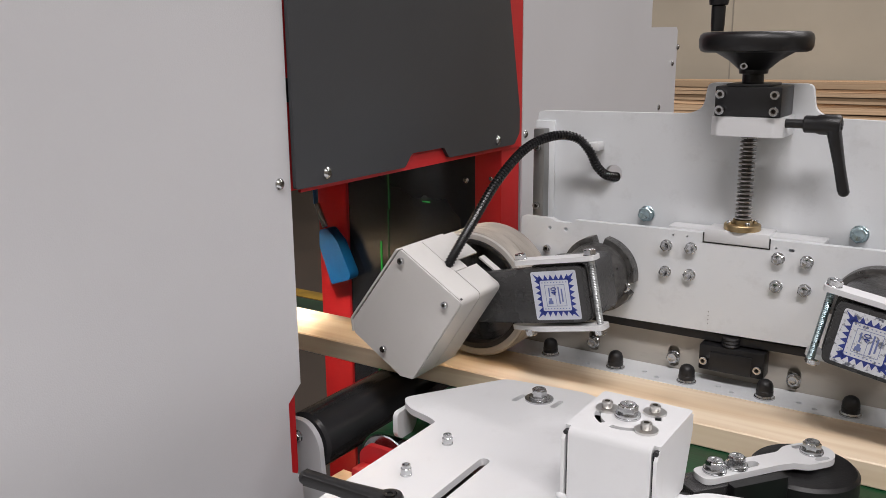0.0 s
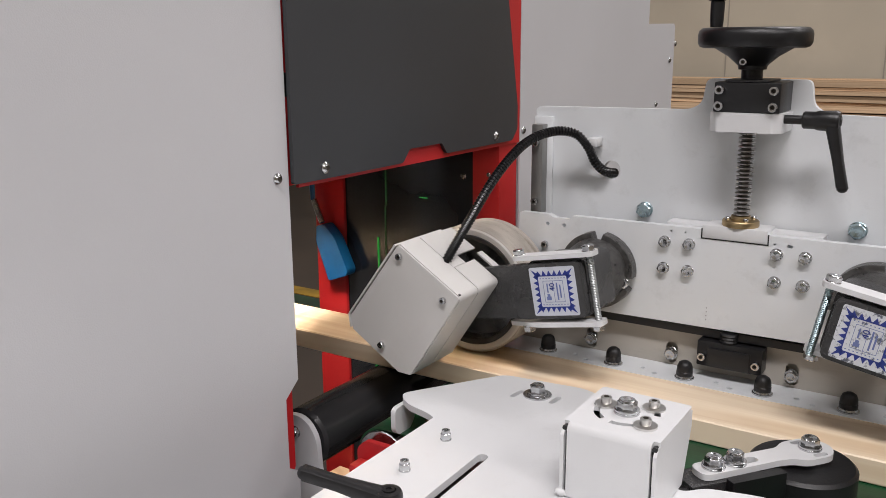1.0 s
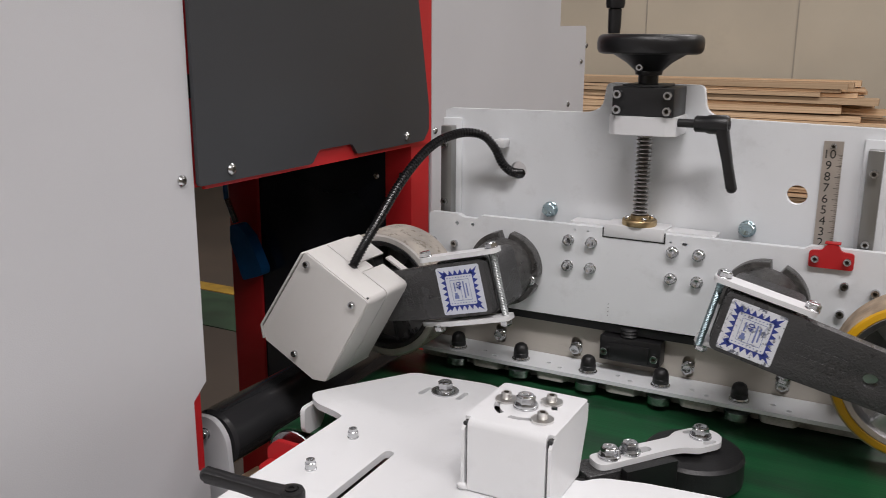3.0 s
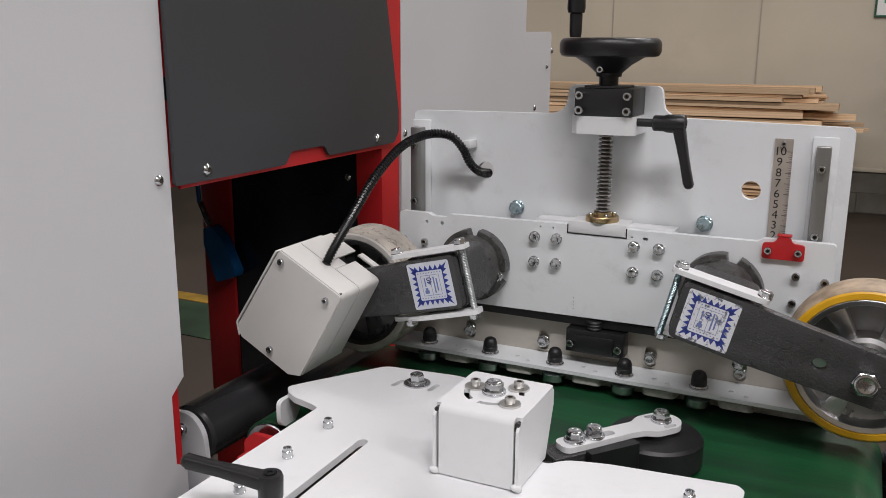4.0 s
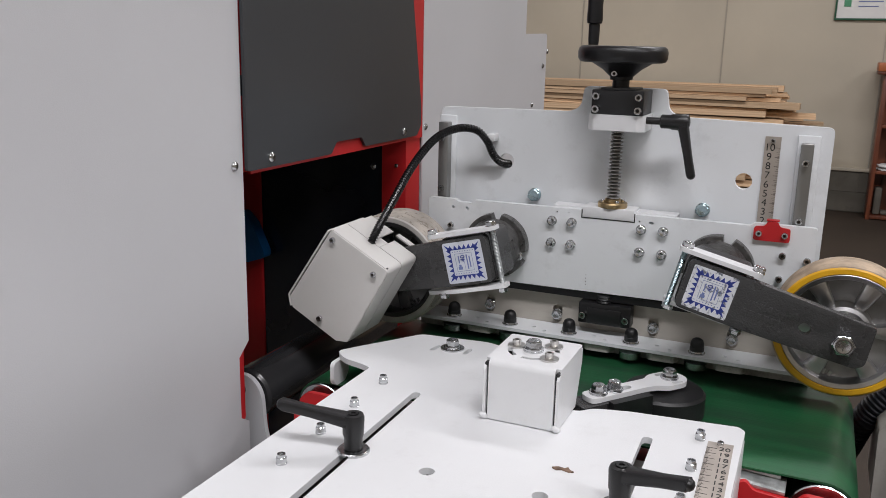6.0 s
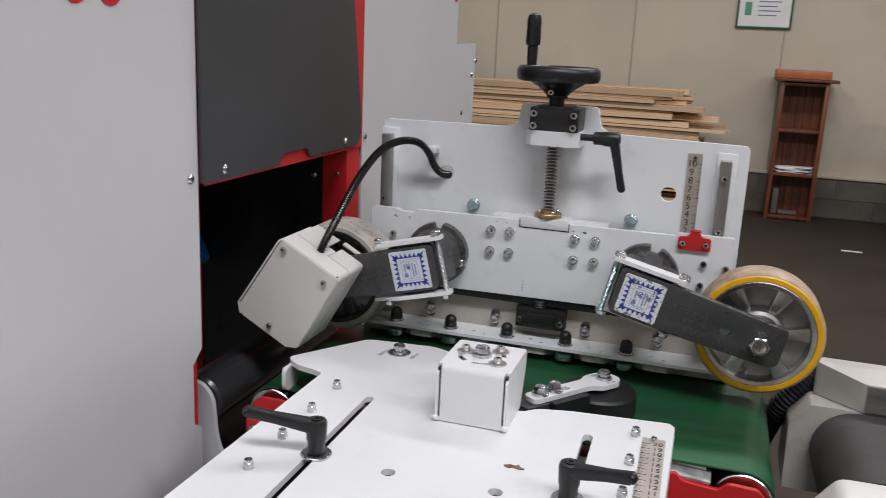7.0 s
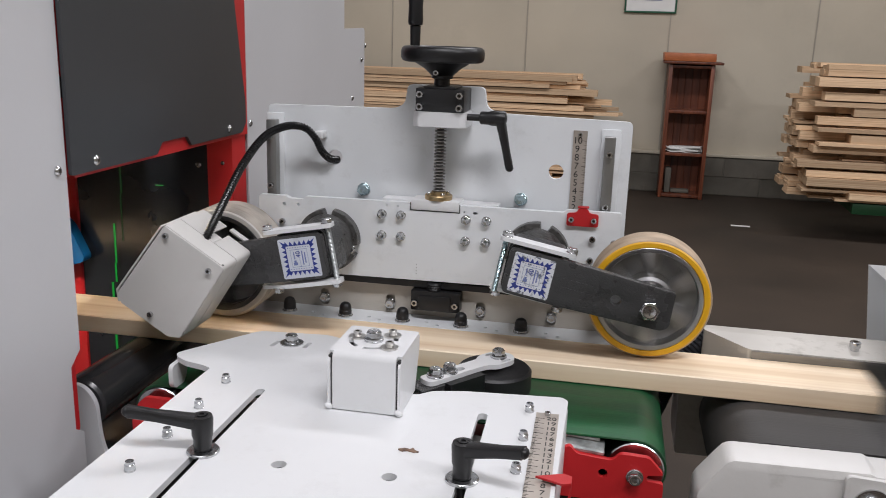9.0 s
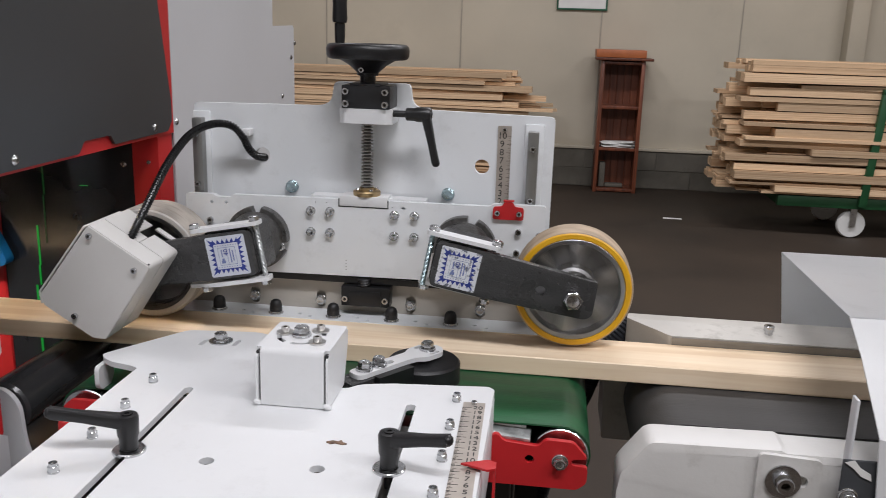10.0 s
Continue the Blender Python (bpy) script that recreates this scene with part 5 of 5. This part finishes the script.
fasten(ME_HEXW, (-0.0605, -0.1530, ZT + 0.0020), "Z", top, 8, 1.0)
part("broad_washer", bm_lathe([(0.0130, 0), (0.0130, 0.0014), (0.004, 0.0015)], 24, "Z", (-0.0605, -0.1530, ZT)), M_ZINC, table)
ruler("steel_ruler", False, pose(0.2335, -0.2745, ZT, 0, 0, 1.2), 20, 1, 0.195, 0.0208, "steel ruler with numbers screwed to the table edge")
tp = thing("pointer", (0.25, -0.39, ZT), "red painted triangular pointer at the table edge", "pointer")
part("plate", bm_plate([(0.2335, -0.389), (0.2555, -0.380), (0.2620, -0.383), (0.2620, -0.394), (0.2555, -0.397)], [], ZT + 0.0030, ZT + 0.0048, "XY"), M_RED, tp)
part("fold", bm_box(0.2600, 0.2620, -0.393, -0.384, ZT - 0.035, ZT + 0.0029), M_RED, tp)
for m, n, lab in ((pose(-0.0385, -0.4100, ZT + 0.0026, 0, 0, 200), 0.058, "black plastic clamp lever standing on the table"), (pose(0.1770, -0.4015, ZT + 0.0026, 0, 0, -20), 0.052, "black plastic clamp lever standing on the table")):
    lv = clamp_lever("clamp_lever", 0.03, m, n, lab, 0.0125)
    part("washer", moved(bm_lathe([(0.0135, -0.0026), (0.0135, -0.0008), (0.0125, 0.0), (0.004, 0.0)], 24), m), M_ZINC, lv)
chip = solid("wood_chip", bm_plate([(0.116, -0.366), (0.121, -0.363), (0.126, -0.364), (0.128, -0.361), (0.1305, -0.365), (0.134, -0.3665), (0.130, -0.368), (0.124, -0.3665), (0.120, -0.3685)], [], ZT, ZT + 0.0012, "XY"), M_LEAF, "small brown wood chip lying on the table", "wood chip")


def folded_box():
    x0, x1, y0, y1, z1 = 0.0330, 0.1020, -0.3045, -0.229, 0.9862
    b = thing("folded_cover", (0.069, -0.266, ZT), "white folded sheet box bolted onto the table", "cover box")
    tophole = []
    for a0, a1 in ((188, 238), (258, 305), (12, 52)):
        n, arc = 8, []
        for i in range(n + 1):
            a = radians(a0 + (a1 - a0) * i / n)
            arc.append((0.0655 + 0.0235 * math.cos(a), -0.2645 + 0.0235 * math.sin(a)))
        for i in range(n, -1, -1):
            a = radians(a0 + (a1 - a0) * i / n)
            arc.append((0.0655 + 0.0190 * math.cos(a), -0.2645 + 0.0190 * math.sin(a)))
        tophole.append(arc)
    tp_ = part("top_sheet", bm_plate(rounded([(x0, y0 + 0.0055), (x1, y0 + 0.0055), (x1, y1), (x0, y1)], [0.001, 0.001, 0.004, 0.004]), tophole, z1 - 0.003, z1, "XY"), M_WHITE, b)
    part("front_sheet", bm_plate(rounded([(x0 + 0.0045, ZT + 0.001), (x1 - 0.0045, ZT + 0.001), (x1 - 0.0045, z1 - 0.0055), (x0 + 0.0045, z1 - 0.0055)], 0.001), [], y0, y0 + 0.0028, "XZ"), M_WHITE, b)
    part("front_fold", bm_lathe([(0.0055, x0 + 0.0045), (0.0055, x1 - 0.0045)], 24, "X", (0, y0 + 0.0055, z1 - 0.0055)), M_WHITE, b)
    for xa, xb in ((x0, x0 + 0.0025), (x1 - 0.0025, x1)):
        side_ = [(y0 - 0.001, ZT + 0.001), (y1 - 0.016, ZT + 0.001), (y1, z1 - 0.016), (y1, z1 - 0.0031), (y0 + 0.004, z1 - 0.0031), (y0 - 0.001, z1 - 0.0085)]
        part("side_sheet", bm_plate(side_, [], xa, xb, "YZ"), M_WHITE, b)
        xm = (xa + xb) / 2
        part("weld", moved(bmesh_ball((0, 0, 0), 0.0036), pose(xm, y0 - 0.0005, ZT + 0.0035, 20, 30, 40) @ Matrix.Diagonal((1.35, 0.75, 0.85, 1))), M_WHITE, b)
    # no notches are cut: black plugs give their shade
    for x in (x0 + 0.0022, x1 - 0.0022):
        part("relief_plug", bm_cyl(0.0019, y0 + 0.0015, y0 + 0.0065, 8, "Y", (x, 0, z1 - 0.0042)), M_BLACKPL, b, "black plug for the shade in the relief notch")
    # added black filler that makes the corner gaps look shaded
    part("gap_filler", bm_box(x0 + 0.0026, x1 - 0.0026, y0 + 0.003, y1 - 0.0175, ZT + 0.001, z1 - 0.0065), M_BLACKPL, b)
    part("back_sheet", bm_box(x0 + 0.003, x1 - 0.003, y1 - 0.003, y1, z1 - 0.016, z1 - 0.0035), M_WHITE, b)
    fasten(ME_HEXW, (0.0655, -0.2645, z1 + 0.0014), "Z", tp_, 25, 1.0)
    for x, y in ((0.0480, -0.2600), (0.0800, -0.2490), (0.0850, -0.2805)):
        fasten(ME_SOCKETW, (x, y, z1 + 0.0014), "Z", tp_, 0, 0.95)


folded_box()


def side_roller():
    r = thing("side_roller", (0.17, -0.145, 0.9), "black rubber side roller on a white link", "side roller")
    cx, cy = 0.1670, -0.1460
    part("roller_disc", bm_lathe([(0.010, 0.899), (0.0375, 0.899), (0.040, 0.9015), (0.040, 0.9215), (0.0375, 0.924), (0.010, 0.924)], 48, "Z", (cx, cy, 0)), M_RUBBER, r, "black rubber roller")
    a, b = Vector((0.1060, -0.2225)), Vector((0.1700, -0.1405))
    d = (b - a).normalized()
    n = Vector((-d.y, d.x))
    ln = (b - a).length
    loc = [(0.0, -0.010), (ln - 0.036, -0.0085), (ln - 0.024, -0.010), (ln - 0.016, -0.0165), (ln + 0.008, -0.0165), (ln + 0.0175, -0.006), (ln + 0.0175, 0.006), (ln + 0.008, 0.0165), (ln - 0.014, 0.0165), (ln - 0.024, 0.010), (0.0, 0.010)]
    pts = [tuple(a + d * p + n * q) for p, q in loc]

    def along(p, q):
        return tuple(a + d * p + n * q)

    s0, s1 = along(0.030, 0), along(0.050, 0)
    h0, h1, h2, h3 = along(ln - 0.006, 0.0115), along(ln + 0.002, 0.0115), along(ln - 0.004, -0.0115), along(ln + 0.004, -0.0115)
    link = part("link", bm_plate(rounded(pts, [0.008, 0.003, 0.004, 0.008, 0.008, 0.008, 0.008, 0.008, 0.008, 0.004, 0.008]), [slot(*s0, *s1, 0.0042), slot(*h0, *h1, 0.0024), slot(*h2, *h3, 0.0024)], 0.9285, 0.9335, "XY"), M_WHITE, r, "white painted link plate")
    part("arm_block", bm_plate([along(-0.012, -0.0135), along(0.050, -0.0135), along(0.050, 0.0135), along(-0.012, 0.0135)], [], 0.9005, 0.9280, "XY"), M_CAST, r)
    part("rubber_pad", bm_plate(rounded([along(0.016, -0.0225), along(0.064, -0.0225), along(0.064, -0.0138), along(0.016, -0.0138)], 0.001), [], 0.905, 0.931, "XY"), M_BLACKPL, r)
    for p, q in ((0.0147, 0.0), (0.0338, 0.0), (ln, 0.0)):
        x, y = along(p, q)
        fasten(ME_HEXW, (x, y, 0.9348), "Z", link, 13 + p * 500, 0.95)
    part("axle", bm_cyl(0.006, 0.880, 0.928, 14, "Z", (cx, cy, 0)), M_STEEL, r)
    part("support", bm_cyl(0.010, 0.900, 0.9238, 14, "Z", (0.105, -0.245, 0)), M_CAST, r)


side_roller()

# ---------------------------------------------------------------- next machine's infeed
infeed = thing("infeed_table", (0.8, -0.1, 0), "chipped white infeed with a dark grey belt", "infeed table")
part("belt", belt_loop(0.441, 1.9, 0.852, 0.043, -0.200, -0.034, 0.002), M_GREYBELT, infeed, "dark grey transport belt")
for x in (0.441, 1.9):
    part("pulley", bm_cyl(0.0426, -0.203, -0.031, 32, "Y", (x, 0, 0.852), 0.001), M_STEEL, infeed)
fb = rounded([(0.397, 0.012), (0.445, -0.028), (1.9, -0.028), (1.9, 0.030), (0.400, 0.030)], [0.003, 0.004, 0, 0, 0.003])
beam = bm_plate(fb, [], 0.8970, 0.9360, "XY")
for v in beam.verts:
    # the top slopes to the belt
    if v.co.z > 0.93:
        v.co.z -= 0.006 * min(1.0, max(0.0, (0.012 - v.co.y) / 0.040))
part("fence_beam", beam, M_OLDWHITE, infeed, "chipped white fence beam")
part("worn_face", bm_box(0.447, 1.9, -0.0303, -0.0283, 0.8985, 0.9288), mat("scraped_bare_steel", (0.33, 0.325, 0.315), 0.32, metal=0.7, var=0.35, vscale=30, stretch=(0.12, 1, 1), dirt=(0.06, 0.055, 0.05), dscale=20, damount=0.7), infeed, "scraped bare steel face")
part("rear_body", bm_plate(rounded([(0.374, 0.79), (0.372, 0.870), (0.393, 0.8960), (1.9, 0.8960), (1.9, 0.79)], 0.003), [], -0.026, 0.06, "XZ"), M_OLDWHITE, infeed, "chipped white body")
part("stud", bm_cyl(0.0046, 0.932, 0.9365, 14, "Z", (0.562, -0.006, 0)), M_ZINC, infeed)
fasten(ME_SOCKET, (0.562, -0.006, 0.9365), "Z", infeed, 0, 1.35)
cov = rounded([(0.378, 0.60), (0.374, 0.860), (0.401, 0.8975), (0.525, 0.9000), (0.529, 0.8975), (1.9, 0.893), (1.9, 0.60)], [0, 0.008, 0.008, 0.002, 0.002, 0, 0])
part("front_cover", eased(bm_plate(cov, [], -0.245, -0.206, "XZ"), -0.245, 0.84, 0.010), M_COVER, infeed, "white front cover with a bevelled corner")
tab = part("tension_plate", bm_plate(rounded([(0.502, 0.810), (0.502, 0.897), (0.560, 0.894), (0.560, 0.810)], 0.006), [slot(0.526, 0.871, 0.543, 0.871, 0.0062)], -0.2505, -0.2455, "XZ"), M_COVER, infeed, "chipped white tension plate")
part("big_washer", bm_lathe([(0.0165, 0), (0.0165, 0.0022), (0.006, 0.0024)], 28, "-Y", (0.526, -0.2507, 0.871)), M_ZINC, infeed)
fasten(ME_SOCKET, (0.526, -0.2528, 0.871), "-Y", tab, 0, 1.9)
fasten(ME_DOME, (0.472, -0.2452, 0.838), "-Y", infeed, 0, 1.1)
part("angle_bracket", bm_box(0.577, 0.580, -0.262, -0.248, 0.835, 0.962, 0.001), M_GREY, infeed)
part("angle_inner", bm_box(0.572, 0.62, -0.2655, -0.2622, 0.80, 0.905, 0.001), M_DARKPANEL, infeed)
fasten(ME_HEXW, (0.580, -0.266, 0.868), "-Y", infeed, 0, 1.0)
part("torn_label", moved(bm_plate([(0, 0), (0.012, 0.004), (0.020, -0.006), (0.034, -0.014), (0.036, -0.024), (0.022, -0.018), (0.012, -0.008)], [], -0.0004, 0.0004, "XZ"), pose(0.573, -0.2664, 0.903) @ Matrix.Scale(0.7, 4)), M_PAPER, infeed, "torn remains of a paper label")
for x in (0.55, 1.7):
    part("leg", bm_box(x - 0.05, x + 0.05, -0.20, 0.05, 0.0, 0.6995), M_BLACKPL, infeed)

tun = thing("feed_hood", (1.2, -0.05, 0.9), "white sheet-metal hood over the infeed belt", "hood")
# paler paint on this sheet stands in for brighter light on it
part("rear_sheet", bm_plate([(0.612, 0.9010), (0.600, 1.004), (1.9, 1.004), (1.9, 0.9010)], [], 0.1205, 0.1225, "XZ"), M_PLATE, tun)
hood_top = bmesh.new()
vs = [hood_top.verts.new(p) for p in ((0.600, 0.1225, 1.0045), (0.580, -0.205, 1.0225), (1.9, -0.205, 1.0225), (1.9, 0.1225, 1.0045))]
f0 = hood_top.faces.new(vs)
bmesh.ops.solidify(hood_top, geom=[f0], thickness=0.002)
part("top_sheet", hood_top, M_WHITE, tun)
fs = bm_plate([(0.580, 1.0215), (0.588, 0.990), (0.598, 0.930), (0.604, 0.860), (0.614, 0.60), (1.9, 0.60), (1.9, 1.0215)], [], -0.2700, -0.2675, "XZ")
for v in fs.verts:
    v.co.y += max(0.0, (v.co.z - 0.93)) * 0.71
fsh = part("front_sheet", fs, M_WHITE, tun)
fasten(ME_DOME, (0.633, -0.2405, 0.975), "-Y", fsh, 0, 1.6)
part("rear_post", bm_box(1.6, 1.66, 0.063, 0.120, 0.0, 1.0), M_WHITE, tun)
dh = thing("drain_hose", (0.36, 0.05, 0.9), "thick black corrugated hose behind the belt", "hose")
part("hose", bm_sweep([(0.412, 0.045, 0.920), (0.394, 0.032, 0.905), (0.376, 0.026, 0.884), (0.364, 0.030, 0.862), (0.352, 0.050, 0.82), (0.30, 0.12, 0.60), (0.25, 0.16, 0.02)], 0.0150, 14, (0.0045, 0.0015)), M_NAVYHOSE, dh)
part("yellow_sleeve", bm_box(0.322, 0.348, 0.026, 0.040, 0.886, 0.9045, 0.003), M_YELLOW, dh, "yellow plastic sleeve")

# ---------------------------------------------------------------- boards on their way
BOARD = 3.1
boards = []
for k in range(2):
    bm = bm_box(-BOARD, 0, -0.104, -0.0285, 0.8977, 0.9195, 0.0012, 1)
    boards.append(solid("board", bm, M_PINE, "freshly planed pale pine board running on the belt", "board", group="passing boards"))

# unseen scanner lamp; lit face swings to passing boards in place of switching on
lampbox = thing("scanner_lamp", (-0.50, -0.09, 1.16), "small unseen scanner lamp inside the machine, turned instead of switched", "lamp")
part("housing", bm_box(-0.57, -0.404, -0.128, -0.029, 1.1605, 1.185, 0.002), M_BLACKPL, lampbox)
# unseen shroud, added to keep the lamp's light off the nozzle and post
part("shroud", joined(bm_box(-0.57, -0.40, -0.1310, -0.1285, 1.110, 1.185), bm_box(-0.57, -0.405, -0.0280, -0.0255, 1.082, 1.185)), M_BLACKPL, lampbox)
part("lit_face", bm_box(-0.565, -0.430, -0.120, -0.060, 1.1570, 1.1604), M_SCANLIGHT, lampbox, "lit warm white face")
part("lit_line", bm_box(-0.413, -0.411, -0.120, -0.045, 1.1570, 1.1604), M_SCANLINE, lampbox, "bright lit scanner line")
# unseen extra emitter with a shroud, added for light patches on the board
AIM = pose(-0.402, -0.078, 1.152, 0, 32, 0)
part("side_lamp", moved(bm_box(-0.0015, 0.0015, -0.028, 0.028, -0.012, 0.012), AIM), M_SIDELIGHT, lampbox, "small added lit face that brightens the board outside")
part("lamp_shroud", moved(joined(bm_box(-0.003, 0.042, -0.031, 0.031, 0.0125, 0.0145), bm_box(-0.003, 0.042, -0.031, 0.031, -0.0145, -0.0125), bm_box(-0.003, 0.042, -0.0310, -0.0290, -0.0124, 0.0124), bm_box(-0.003, 0.042, 0.0290, 0.0310, -0.0124, 0.0124)), AIM), M_BLACKPL, lampbox)
# unseen baffle and bar, added for a light edge and shadow line on boards
part("baffle", bm_box(-0.4035, -0.4020, -0.128, -0.030, 1.092, 1.185), M_BLACKPL, lampbox)
part("shadow_bar", bm_box(-0.4172, -0.4154, -0.128, -0.030, 1.098, 1.102), M_BLACKPL, lampbox)
# glowing strips stand in for laser light on the pane and turn with the lamp
for x, z0, z1, w, m in ((-0.4435, 0.70, 0.895, 0.0018, M_LASER), (-0.4365, 0.896, 0.925, 0.0014, M_LASER), (-0.4350, 0.926, 0.985, 0.0014, M_LASER), (-0.4215, 0.96, 1.03, 0.0008, M_LASERDIM), (-0.4200, 1.031, 1.115, 0.0012, M_LASERDIM)):
    part("laser_line", bm_box(x, x + 1.6 * w, 0.1025, 0.1036, z0, z1), m, lampbox, "thin green laser line")
part("laser_dash", bm_box(-0.364, -0.352, 0.1025, 0.1036, 1.0460, 1.0472), M_LASER, lampbox, "short green laser dash")


def motions():
    # board 1 leaves with its tail past the wheels; board 2 comes in with its head
    def tail(t):
        return -0.20 + 1.45 * (t - 1.5)

    def head(t):
        return -0.07 + 1.28 * (t - 8.5)

    rows = [(t / 10, pose(tail(t / 10) + BOARD, 0, 0)) for t in range(0, 25)] + [(2.6, pose(tail(2.45) + BOARD, 0, 0)), (10.0, pose(tail(2.45) + BOARD, 0, 0))]
    walk(boards[0], rows)
    rows = [(0.0, pose(head(7.4), 0, 0)), (7.3, pose(head(7.4), 0, 0))] + [(t / 10, pose(head(t / 10), 0, 0)) for t in range(75, 101)]
    walk(boards[1], rows)

    def arm_rows(rest, s, down, up):
        hi = lambda a: rest @ pose(0, 0, 0, 0, -s * a, 0)
        lift_ = 3.3
        return [(0.0, hi(lift_)), (down - 0.03, hi(lift_)), (down + 0.07, hi(0.0)), (down + 0.15, hi(0.3)), (down + 0.3, hi(0.0)), (up - 0.03, hi(0.0)), (up + 0.04, hi(lift_ + 0.4)), (up + 0.14, hi(lift_)), (10.0, hi(lift_))]

    walk(arm_l, arm_rows(rest_l, -1, 1.53, 8.41))
    walk(arm_r, arm_rows(rest_r, 1, 1.86, 8.77))

    def spin_rows(ob, until, since, v0, v1, R=0.0675):
        base = ob.matrix_basis.copy()
        rows, a, t = [], 0.0, 0.0
        while t <= 10.001:
            rows.append((t, base @ pose(0, 0, 0, 0, math.degrees(a), 0)))
            step = 1 / 30 if (t < until + 0.5 or t > since - 0.1) else 0.1
            w = v0 / R if t < until else (v0 / R * max(0.0, 1 - (t - until) / 0.4) if t < until + 0.4 else (v1 / R if t >= since else 0.0))
            a += w * step
            t = round((t + step) * 30) / 30
        rows[-1] = (10.0, rows[-1][1])
        walk(ob, rows)

    spin_rows(wheel_l, 1.53, 8.41, 1.45, 1.28)
    spin_rows(wheel_r, 1.86, 8.77, 1.45, 1.28)

    # the half turn stands in for the lamp going on and off
    on, off = pose(-0.50, -0.09, 1.16), pose(-0.50, -0.09, 1.16, 178)
    mid = pose(-0.50, -0.09, 1.16, 89)
    walk(lampbox, [(0.0, on), (1.60, on), (1.67, mid), (1.73, off), (8.20, off), (8.245, mid), (8.29, on), (10.0, on)])


motions()
